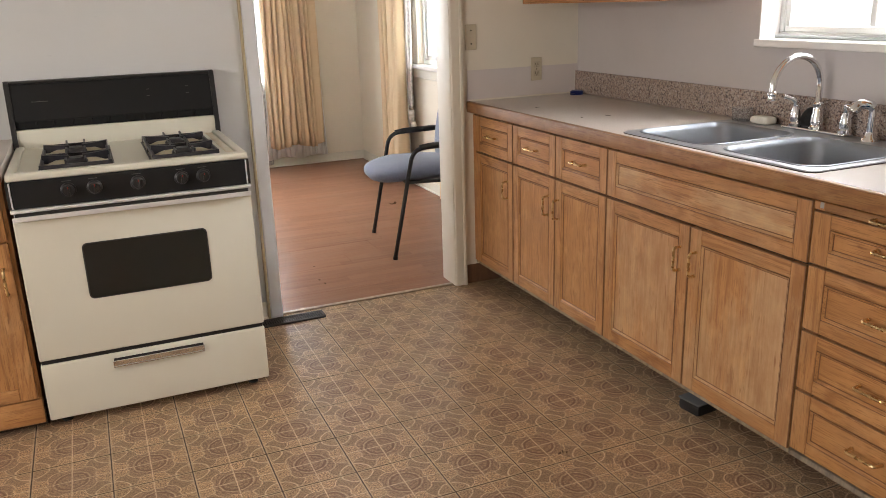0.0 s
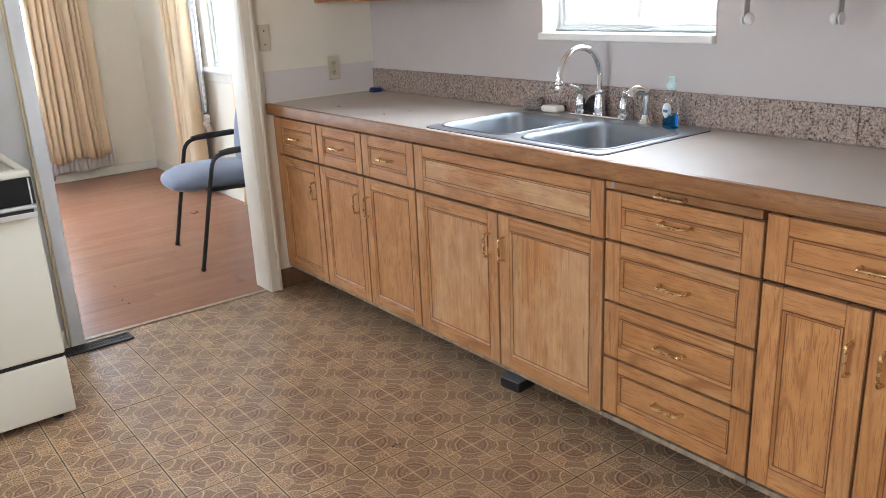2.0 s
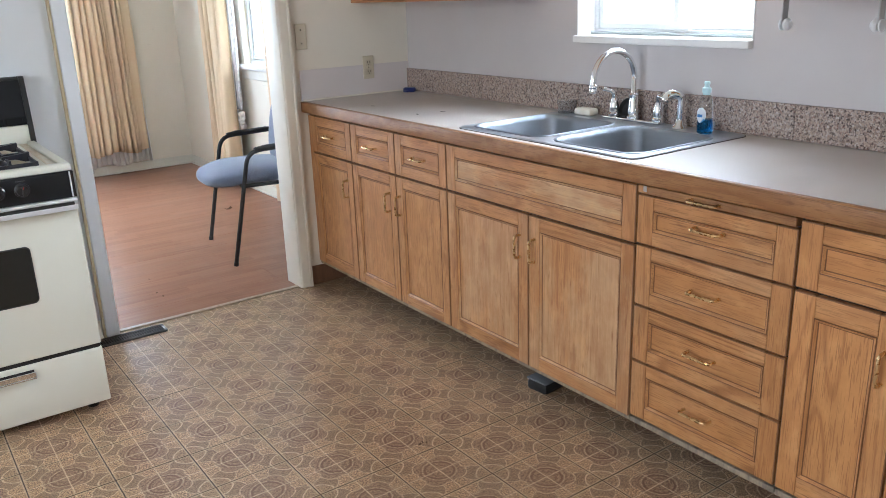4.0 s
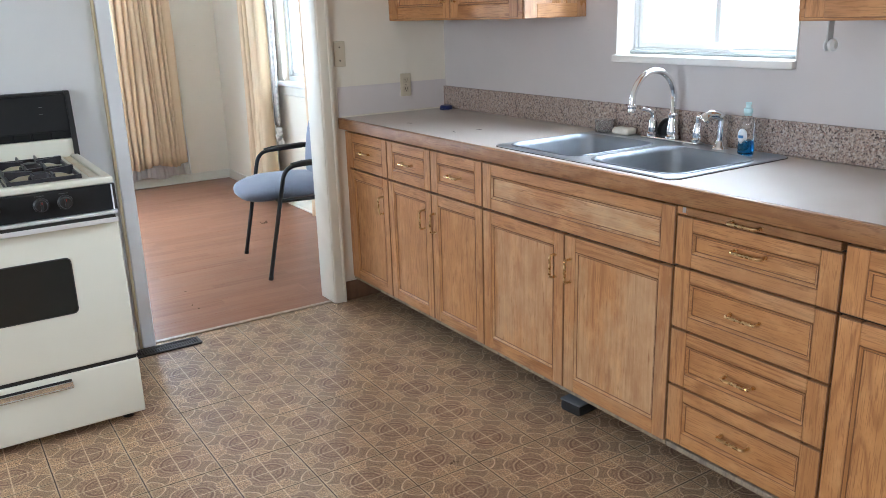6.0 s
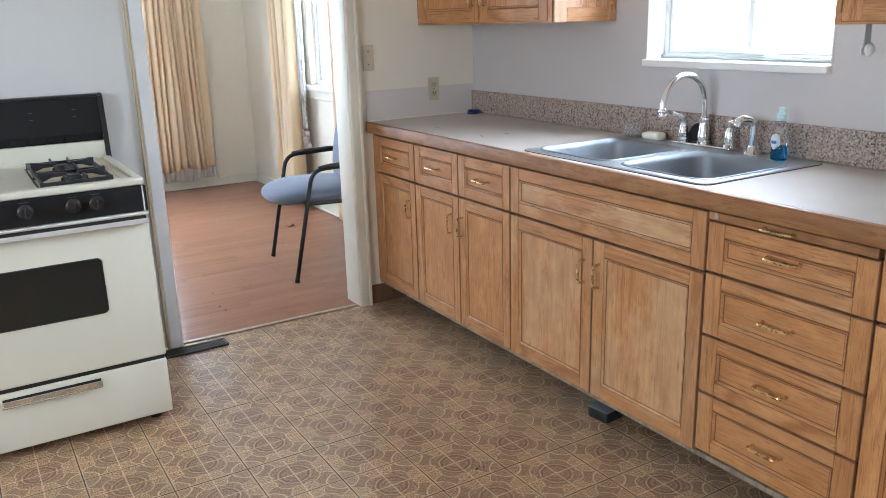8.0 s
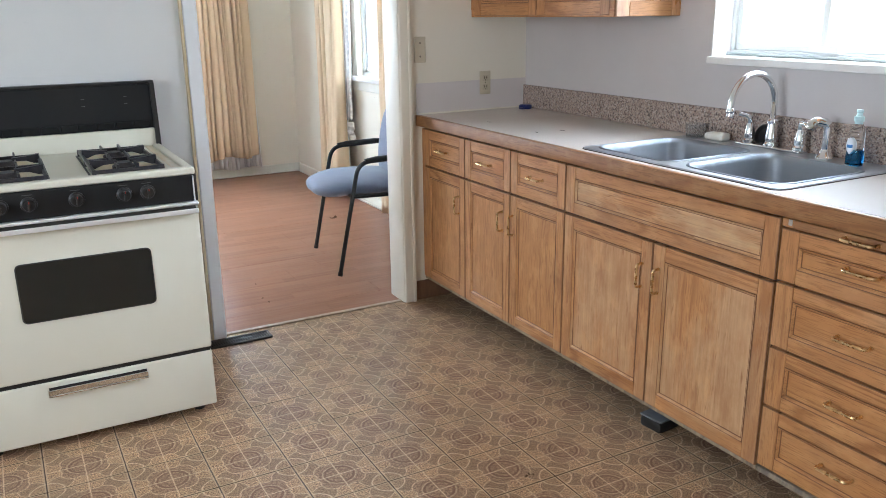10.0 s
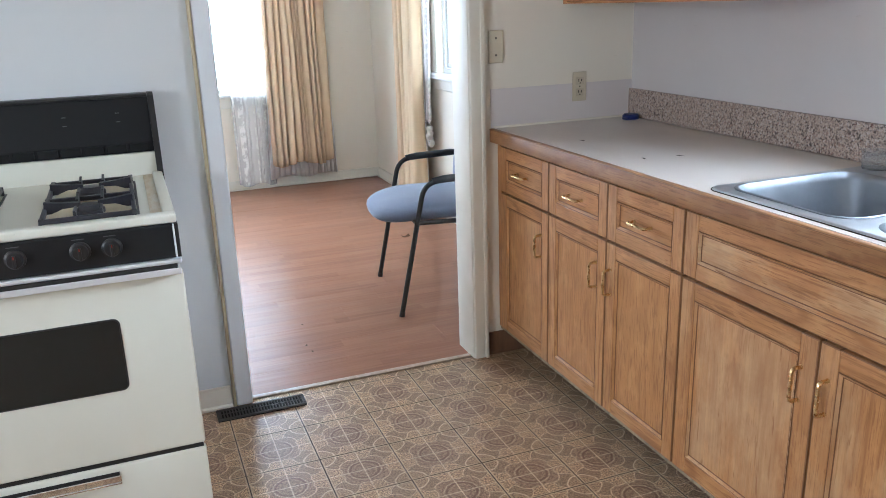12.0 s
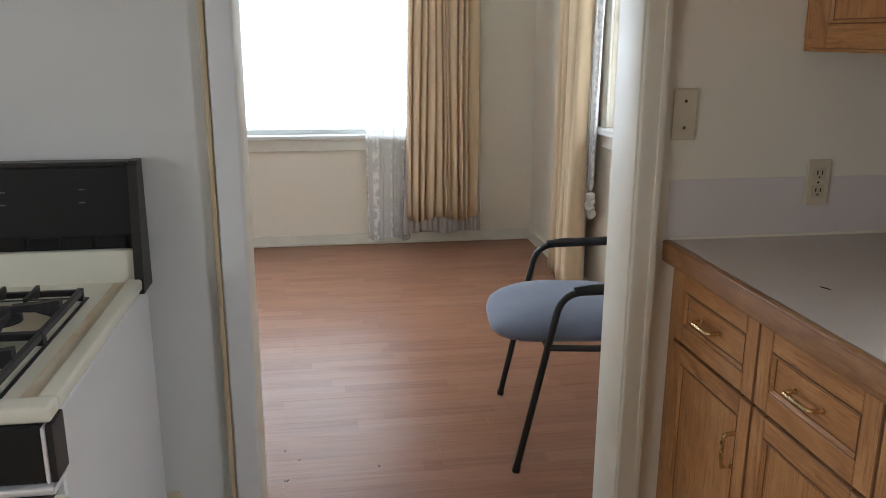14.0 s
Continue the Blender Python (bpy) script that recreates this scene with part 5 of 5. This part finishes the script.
def burner(x, y):
    """One gas burner: a beige bowl, the head and cap, and a cast-iron grate with four raised fingers."""
    pan = part("burner_bowl", turned([(0.098, 0.0), (0.096, 0.004), (0.080, 0.0015), (0.045, -0.001), (0.0, -0.001)], (x, y, CZ - 0.0092), 30), BOWL, stove, "stained enamel burner bowl", True)
    part("burner_head", turned([(0.036, 0.0), (0.036, 0.010), (0.028, 0.016), (0.026, 0.022), (0.0, 0.024)], (x, y, CZ - 0.008), 22), IRON, pan, "", True)
    w, d, z = 0.104, 0.114, CZ + 0.004
    bm = bmesh.new()
    def plate(outline, along, across, half, aside=0.0):
        """A cast plate: an outline of (distance, height) pairs from the burner's centre, with thickness."""
        rings = []
        for o in (aside + half, aside - half):
            rings.append([bm.verts.new((x + along[0] * a + across[0] * o, y + along[1] * a + across[1] * o, z + h)) for a, h in outline])
        bm.faces.new(rings[0])
        bm.faces.new(list(reversed(rings[1])))
        for i in range(len(outline)):
            j = (i + 1) % len(outline)
            bm.faces.new((rings[0][i], rings[1][i], rings[1][j], rings[0][j]))

    for sx in (-1, 1):
        slab((x + sx * w - 0.005, y - d, z - 0.004), (x + sx * w + 0.005, y + d, z + 0.010), 0.002, bm)
        plate([(w, -0.004), (w, 0.026), (w * 0.62, 0.021), (w * 0.2, 0.018), (w * 0.2, 0.008), (w * 0.6, 0.006), (w * 0.85, -0.004)], (sx, 0), (0, 1), 0.009)
    for sy in (-1, 1):
        slab((x - w, y + sy * d - 0.005, z - 0.004), (x + w, y + sy * d + 0.005, z + 0.008), 0.002, bm)
        for aside in (-0.030, 0.030):
            plate([(d, -0.002), (d, 0.020), (d * 0.70, 0.018), (d * 0.34, 0.017), (d * 0.34, 0.009), (d * 0.6, 0.008), (d * 0.85, -0.002)], (0, sy), (1, 0), 0.0032, aside)
    for sx in (-1, 1):
        for sy in (-1, 1):
            slab((x + sx * w - 0.006, y + sy * d - 0.006, CZ - 0.0099), (x + sx * w + 0.006, y + sy * d + 0.006, z + 0.010), 0.001, bm)
    bmesh.ops.recalc_face_normals(bm, faces=bm.faces)
    part("grate", bm, IRON, pan, "black cast-iron grate")


for bx in (0.190, 0.534):
    for by in (3.437, 3.672):
        burner(bx, by)

# back guard
bm = slab((SL + 0.004, SB - 0.062, 0.868), (SR - 0.004, SB, 0.952), 0.005, None, 2)
part("riser", bm, CREAM, stove, "cream enamel riser behind the burners", True)
guard = bmesh.new()
pf = [(SB - 0.050, 0.953), (SB - 0.058, 0.985), (SB - 0.040, 1.118), (SB - 0.030, 1.126), (SB, 1.126), (SB, 0.953)]
ends = [[guard.verts.new((x, y, z)) for y, z in pf] for x in (SL + 0.004, SR - 0.014)]
guard.faces.new(ends[0])
guard.faces.new(list(reversed(ends[1])))
for i in range(len(pf)):
    j = (i + 1) % len(pf)
    guard.faces.new((ends[0][i], ends[1][i], ends[1][j], ends[0][j]))
bmesh.ops.recalc_face_normals(guard, faces=guard.faces)
guard = part("back_guard", guard, BLACK_GLASS, stove, "black glass back guard")
for a in (SL - 0.006, SR - 0.0138):
    bm = bmesh.new()
    pe = [(SB - 0.078, 0.862), (SB - 0.064, 0.99), (SB - 0.046, 1.122), (SB - 0.034, 1.131), (SB + 0.004, 1.131), (SB + 0.004, 0.862)]
    es = [[bm.verts.new((x, y, z)) for y, z in pe] for x in (a, a + 0.018)]
    bm.faces.new(es[0])
    bm.faces.new(list(reversed(es[1])))
    for i in range(len(pe)):
        j = (i + 1) % len(pe)
        bm.faces.new((es[0][i], es[1][i], es[1][j], es[0][j]))
    bmesh.ops.recalc_face_normals(bm, faces=bm.faces)
    part("guard_end", bm, BLACK_PLASTIC, guard, "black plastic end cap")
part("top_trim", slab((SL + 0.012, SB - 0.043, 1.119), (SR - 0.014, SB, 1.1305), 0.004, None, 2), BLACK_PLASTIC, guard)
for i in range(11):
    x = SL + 0.022 + i * 0.0645
    part("vent_slot", slab((x, SB - 0.0585, 0.956), (x + 0.058, SB - 0.0500, 0.981), 0.002), DUCT, guard)
for x0, x1, z in ((0.060, 0.115, 1.052), (0.47, 0.482, 1.072), (0.47, 0.482, 1.047), (0.62, 0.632, 1.075), (0.62, 0.632, 1.049)):
    yy = SB - 0.058 + (z - 0.985) * 0.018 / 0.133
    part("printed_mark", slab((x0, yy - 0.0014, z), (x1, yy + 0.001, z + 0.0022)), MARK, guard)

# ---- cabinet on the other side of the stove ----
CX0, CX1, CF = -0.66, -0.034, 3.300
cab = thing("base_cabinet", (-0.35, 3.65, 0), "honey oak base cabinet beside the stove", "cabinet")
part("body", slab((CX0, CF + 0.020, 0.085), (CX1, 3.965, 0.872)), OAK_Z, cab)
part("toe_kick", slab((CX0, CF + 0.055, 0), (CX1, CF + 0.07, 0.0845)), TOEKICK, cab)
part("bottom_rail", slab((CX0, CF + 0.003, 0.030), (CX1, CF + 0.0195, 0.118), 0.002), OAK_X, cab)


def front_y(name, parent, x0, x1, z0, z1, handle):
    """A frame-and-panel front facing the room across the stove wall."""
    bm = slab((x0 + 0.046, CF + 0.007, z0 + 0.04), (x1 - 0.046, CF + 0.0195, z1 - 0.04))
    dd = part(name, bm, OAK_Z, parent)
    for a, b in ((x0, x0 + 0.052), (x1 - 0.052, x1)):
        part("stile", slab((a, CF, z0), (b, CF + 0.019, z1), 0.0032, None, 2), OAK_Z, dd)
    for a, b in ((z0, z0 + 0.046), (z1 - 0.046, z1)):
        part("rail", slab((x0 + 0.052, CF + 0.0004, a), (x1 - 0.052, CF + 0.0186, b), 0.0028, None, 2), OAK_X, dd)
    pull(*handle, dd, (0, -1, 0))


front_y("drawer", cab, -0.655, -0.045, 0.680, 0.862, ((-0.31, CF, 0.77), (-0.39, CF, 0.77)))
front_y("door", cab, -0.347, -0.045, 0.122, 0.672, ((-0.072, CF, 0.590), (-0.072, CF, 0.505)))
front_y("door", cab, -0.655, -0.351, 0.122, 0.672, ((-0.628, CF, 0.590), (-0.628, CF, 0.505)))
top = thing("worktop", (-0.35, 3.6, 0.875), "speckled laminate worktop beside the stove", "worktop")
part("surface", slab((CX0 - 0.01, CF - 0.008, 0.8725), (CX1 + 0.006, 3.978, CT)), COUNTER, top)
part("front_edge", slab((CX0 - 0.01, CF - 0.026, 0.874), (CX1 + 0.006, CF - 0.0085, CT + 0.0005), 0.004, None, 2), OAK_EDGE, top, "worn oak edge strip")


# ---- curtains ----
def pleats(a, b, count, depth, seed):
    """Fold phase and depth along a curtain from a to b."""
    rng = random.Random(seed)
    cuts = [0.0]
    for _ in range(count):
        cuts.append(cuts[-1] + rng.uniform(0.4, 1.9))
    cuts = [c / cuts[-1] for c in cuts]
    amps = [depth * rng.uniform(0.4, 1.1) for _ in range(count)]

    def fold(u):
        """Depth of the fold at u, and how far its rounded side bulges over the crease beside it."""
        for i in range(count):
            if u <= cuts[i + 1] or i == count - 1:
                t = (u - cuts[i]) / (cuts[i + 1] - cuts[i])
                wide = (cuts[i + 1] - cuts[i]) * (b - a)
                return amps[i] * max(0.0, math.sin(math.pi * t)) ** 0.5, -0.11 * wide * math.sin(2 * math.pi * t)
        return 0.0, 0.0
    return fold


def curtain(name, parent, axis, a, b, z0, z1, plane, sign, count, depth, mat, seed, spread=0.06, label=""):
    """A hanging pleated cloth; axis is the line of its rail, sign the way its folds stand off."""
    fold = pleats(a, b, count, depth, seed)

    def place(u, v):
        flare = 1 + spread * (1 - v)
        deep, over = fold(u)
        c = (a + b) / 2 + (u - 0.5) * (b - a) * flare + over + 0.008 * math.sin(9 * u + 4 * v + seed)
        d = plane + sign * (deep * (0.75 + 0.35 * (1 - v)) + 0.006 * math.sin(5 * v + 17 * u))
        z = z0 + (z1 - z0) * v + (0.012 * math.sin(11 * u + seed) if v == 0 else 0)
        return Vector((c, d, z)) if axis == "x" else Vector((d, c, z))
    ob = part(name, sheet(place, count * 18, 26), mat, parent, label, True)
    m = ob.modifiers.new("thickness", "SOLIDIFY")
    m.thickness = 0.002
    return ob


rod = thing("curtain_rod", (0.5, FAR - 0.09, 2.26), "white curtain rod above the dining window", "curtain rod")
part("rod", tube([(-0.95, FAR - 0.09, 2.26), (2.30, FAR - 0.09, 2.26)], 0.011, 12), WHITE_PLASTIC, rod)
for x in (-0.9, 2.25):
    part("bracket", slab((x - 0.01, FAR - 0.10, 2.245), (x + 0.01, FAR - 0.0005, 2.275), 0.003), WHITE_PLASTIC, rod)
rod = thing("curtain_rod", (2.45, 5.9, 2.26), "white curtain rod above the side window", "curtain rod")
part("rod", tube([(DINE_EAST - 0.085, 4.75, 2.26), (DINE_EAST - 0.085, 6.98, 2.26)], 0.011, 12), WHITE_PLASTIC, rod)
for y in (4.8, 6.9):
    part("bracket", slab((DINE_EAST - 0.095, y - 0.01, 2.245), (DINE_EAST - 0.0005, y + 0.01, 2.275), 0.003), WHITE_PLASTIC, rod)

cur = thing("gold_curtain", (1.92, FAR - 0.1, 2.25), "pleated gold curtain with white lining below its hem", "curtain", "dining room curtains")
curtain("cloth", cur, "x", 1.690, 2.130, 0.192, 2.27, FAR - 0.085, -1, 11, 0.11, GOLD, 3, 0.12)
curtain("lining", cur, "x", 1.700, 2.115, 0.085, 2.20, FAR - 0.076, -1, 18, 0.026, LINING, 5, 0.26, "white cotton lining")
cur = thing("lace_curtain", (1.52, FAR - 0.06, 2.2), "sheer white lace net curtain, drawn aside", "curtain", "dining room curtains")
curtain("net", cur, "x", 1.400, 1.690, 0.042, 2.20, FAR - 0.056, -1, 7, 0.013, LACE, 8, 0.05)
cur = thing("gold_curtain", (2.44, 6.7, 2.25), "pleated gold curtain at the side window's far end", "curtain", "dining room curtains")
curtain("cloth", cur, "y", 6.235, 6.680, 0.06, 2.27, DINE_EAST - 0.075, -1, 7, 0.085, GOLD, 12, 0.04)
curtain("lining", cur, "y", 6.245, 6.660, 0.03, 2.20, DINE_EAST - 0.060, -1, 9, 0.02, LINING, 15, 0.02, "white cotton lining")
cur = thing("lace_curtain", (2.5, 6.05, 2.2), "sheer lace curtain knotted above the floor", "curtain", "dining room curtains")
curtain("net", cur, "y", 6.130, 6.290, 0.62, 2.20, DINE_EAST - 0.055, -1, 4, 0.018, LACE, 21, -0.45)
bm = bmesh.new()
rng = random.Random(4)
for i in range(5):
    bmesh.ops.create_icosphere(bm, subdivisions=2, radius=0.028, matrix=Matrix.Translation((DINE_EAST - 0.06 + rng.uniform(-0.012, 0.012), 6.205 + rng.uniform(-0.025, 0.025), 0.575 - 0.024 * i)) @ Matrix.Diagonal((0.8, 1.1 - 0.1 * i, 0.9, 1)))
for v in bm.verts:
    v.co += noise.noise_vector(v.co * 45) * 0.008
part("knot", bm, LINING, cur, "white bunched knot", True)
cur = thing("gold_curtain", (2.44, 5.3, 2.25), "pleated gold curtain at the side window's near end", "curtain", "dining room curtains")
curtain("cloth", cur, "y", 5.02, 5.575, 0.05, 2.27, DINE_EAST - 0.075, -1, 7, 0.06, GOLD, 31, 0.04)
# Lining added behind this cloth to block the side window's light.
curtain("lining", cur, "y", 5.01, 5.565, 0.03, 2.20, DINE_EAST - 0.058, -1, 9, 0.02, LINING, 35, 0.04, "white cotton lining")


# ---- chair ----
chair = thing("arm_chair", (1.98, 4.85, 0), "black tube armchair with blue-grey upholstered seat", "chair")
A = radians(-7.5)


def cl(f, s, z):
    """Chair place: f metres behind its front feet, s metres across from the near foot."""
    return Vector((1.698 + f * math.cos(A) - s * math.sin(A), 4.53 + f * math.sin(A) + s * math.cos(A), z))


W = 0.592
TR = 0.0115
for s, tilt in ((0.0, 0), (W, 0)):
    pts = rounded([cl(0.0, s, 0.0), cl(0.128, s, 0.612), cl(0.50, s, 0.628), cl(0.56, s, 0.50)], 0.07, 7)
    part("side_frame", tube(pts, TR, 12), CHAIR_BLACK, chair, "", True)
    part("armrest", tube([cl(0.165, s, 0.618), cl(0.22, s, 0.624), cl(0.40, s, 0.631), cl(0.45, s, 0.628)], [0.012, 0.0155, 0.0155, 0.012], 12), CHAIR_BLACK, chair, "black padded armrest", True)
    pts = rounded([cl(0.60, s, 0.0), cl(0.50, s, 0.40), cl(0.535, s, 0.86)], 0.10, 6)
    part("rear_leg", tube(pts, TR, 12), CHAIR_BLACK, chair, "", True)
    part("foot", tube([cl(0.001, s, 0.0), cl(0.004, s, 0.02)], 0.0135, 12), BLACK_PLASTIC, chair)
    part("foot", tube([cl(0.60, s, 0.0), cl(0.596, s, 0.02)], 0.0135, 12), BLACK_PLASTIC, chair)
    part("seat_rail", tube([cl(0.090, s, 0.432), cl(0.50, s, 0.424)], 0.011, 10), CHAIR_BLACK, chair, "", True)
part("cross_bar", tube([cl(0.092, 0.0, 0.426), cl(0.092, W, 0.426)], 0.011, 10), CHAIR_BLACK, chair, "", True)
part("cross_bar", tube([cl(0.50, 0.0, 0.420), cl(0.50, W, 0.420)], 0.011, 10), CHAIR_BLACK, chair, "", True)


def cushion(center, half_a, half_b, half_c, name, to_world, power=3.2):
    """A padded super-ellipse: half sizes along three chair directions."""
    bm = bmesh.new()
    bmesh.ops.create_uvsphere(bm, u_segments=40, v_segments=20, radius=1)
    for v in bm.verts:
        x, y, z = v.co
        r = (abs(x) ** power + abs(y) ** power) ** (1 / power) or 1e-6
        k = math.hypot(x, y) / r
        v.co = to_world(center[0] + x * k * half_a, center[1] + y * k * half_b, center[2] + math.copysign(abs(z) ** 0.75, z) * half_c)
    bmesh.ops.recalc_face_normals(bm, faces=bm.faces)
    return part(name, bm, FABRIC, chair, "", True)


cushion((0.195, W / 2, 0.450), 0.275, 0.262, 0.058, "seat", lambda a, b, c: cl(a, b, c - 0.02 * max(0, (0.10 - a)) / 0.18 + 0.01))
cushion((0.0, W / 2, 0.0), 0.22, 0.235, 0.03, "backrest", lambda a, b, c: cl(0.418 + c + 0.18 * a * 0.9, b, 0.668 + a), 2.6)
for s in (0.13, W - 0.13):
    part("back_bracket", tube(rounded([cl(0.46, s, 0.402), cl(0.505, s, 0.52), cl(0.455, s, 0.62)], 0.05), 0.010, 10), CHAIR_BLACK, chair, "", True)
part("seat_pan", tube([cl(0.13, W / 2, 0.418), cl(0.46, W / 2, 0.416)], 0.20, 16, None, 0.04), BLACK_PLASTIC, chair)

# ---- bits on the floor ----
DEBRIS = ((0.960, 4.575, 20, 0.007), (1.260, 4.625, 110, 0.006), (0.947, 4.768, 70, 0.005), (0.998, 4.702, 30, 0.004), (1.225, 4.39, 45, 0.006),
          (1.236, 4.318, 80, 0.007), (2.140, 5.763, 10, 0.026), (1.450, 2.390, 15, 0.006), (1.464, 2.394, 75, 0.005), (1.473, 2.386, 40, 0.004))
for x, y, a, s in DEBRIS:
    bit = thing("floor_debris", (x, y, 0), "dry brown crumb on the floor", "debris", "crumbs on the floors")
    bm = sheet(lambda u, v: Vector(((u - 0.5) * 2 * s, (v - 0.5) * s, 0.0015 + 0.35 * s * (2 * u - 1) ** 2 * (0.4 + v))), 6, 3)
    bmesh.ops.transform(bm, matrix=Matrix.Translation((x, y, 0)) @ Euler((0, 0, radians(a))).to_matrix().to_4x4(), verts=bm.verts)
    ob = part("crumb", bm, LEAF, bit)
    ob.modifiers.new("thickness", "SOLIDIFY").thickness = 0.0008

# ---- floor pieces ----
def tile_mesh(half, top, bev, name, mat, half_y=None):
    hy = half_y or half
    bm = bmesh.new()
    low = [bm.verts.new((sx * half, sy * hy, -0.003)) for sx, sy in ((-1, -1), (1, -1), (1, 1), (-1, 1))]
    mid = [bm.verts.new((sx * half, sy * hy, top - bev)) for sx, sy in ((-1, -1), (1, -1), (1, 1), (-1, 1))]
    up = [bm.verts.new((sx * (half - bev), sy * (hy - bev), top)) for sx, sy in ((-1, -1), (1, -1), (1, 1), (-1, 1))]
    bm.faces.new(up)
    for a, b in ((low, mid), (mid, up)):
        for i in range(4):
            bm.faces.new((a[i], a[(i + 1) % 4], b[(i + 1) % 4], b[i]))
    me = bpy.data.meshes.new(name)
    bm.to_mesh(me)
    bm.free()
    me.materials.append(mat)
    return me


tile_me = tile_mesh(PITCH / 2 - 0.0011, 0.0, 0.0007, "tile", TILE)
rest = bmesh.new()
rng = random.Random(11)
i0, i1 = math.ceil((WEST - TILE_X) / PITCH), math.floor((EAST - TILE_X) / PITCH)
j0, j1 = math.ceil((SOUTH - TILE_Y) / PITCH), math.floor((4.0 - TILE_Y) / PITCH)
for i in range(i0 - 1, i1 + 1):
    for j in range(j0 - 1, j1 + 1):
        x0, y0 = TILE_X + i * PITCH, TILE_Y + j * PITCH
        x1, y1 = x0 + PITCH, y0 + PITCH
        whole = x0 >= WEST and x1 <= EAST and y0 >= SOUTH and y1 <= 3.98
        if whole and x0 > -0.9 and x1 < 2.2 and y0 > 0.85:
            ob = new("tile", tile_me)
            ob.parent = kitchen_floor
            ob.location = ((x0 + x1) / 2, (y0 + y1) / 2, rng.uniform(-0.0003, 0.0003))
            ob.rotation_euler = (rng.gauss(0, 0.0006), rng.gauss(0, 0.0006), 0)
        else:
            x0, x1, y0, y1 = max(x0, WEST), min(x1, EAST), max(y0, SOUTH), min(y1, 3.992)
            if x1 - x0 > 0.01 and y1 - y0 > 0.01:
                q = [rest.verts.new(p) for p in ((x0 + 0.001, y0 + 0.001, 0), (x1 - 0.001, y0 + 0.001, 0), (x1 - 0.001, y1 - 0.001, 0), (x0 + 0.001, y1 - 0.001, 0))]
                low = [rest.verts.new((v.co.x, v.co.y, -0.003)) for v in q]
                rest.faces.new(q)
                for k in range(4):
                    rest.faces.new((low[k], low[(k + 1) % 4], q[(k + 1) % 4], q[k]))
tagged(part("outer_tiles", rest, TILE, kitchen_floor), "", "", "", "stuff")

plank_me = tile_mesh(0.6435 - 0.0003, -0.001, 0.0003, "plank", PLANK, 0.0968 - 0.0002)
rows_n = int((FAR - 4.016) / 0.1936) + 1
for r in range(rows_n):
    y0 = 4.010 + r * 0.1936
    y1 = min(y0 + 0.1936, FAR)
    x = WEST - rng.uniform(0, 1.2)
    while x < DINE_EAST:
        a, b = max(x, WEST), min(x + 1.287, DINE_EAST)
        if b - a > 0.02:
            full = b - a > 1.286 and y1 - y0 > 0.193
            ob = new("plank", plank_me if full else tile_mesh((b - a) / 2 - 0.0003, -0.001, 0.0003, "plank", PLANK, (y1 - y0) / 2 - 0.0003))
            ob.parent = dining_floor
            ob.location = ((a + b) / 2, (y0 + y1) / 2, rng.uniform(-0.0002, 0.0002))
        x += 1.287
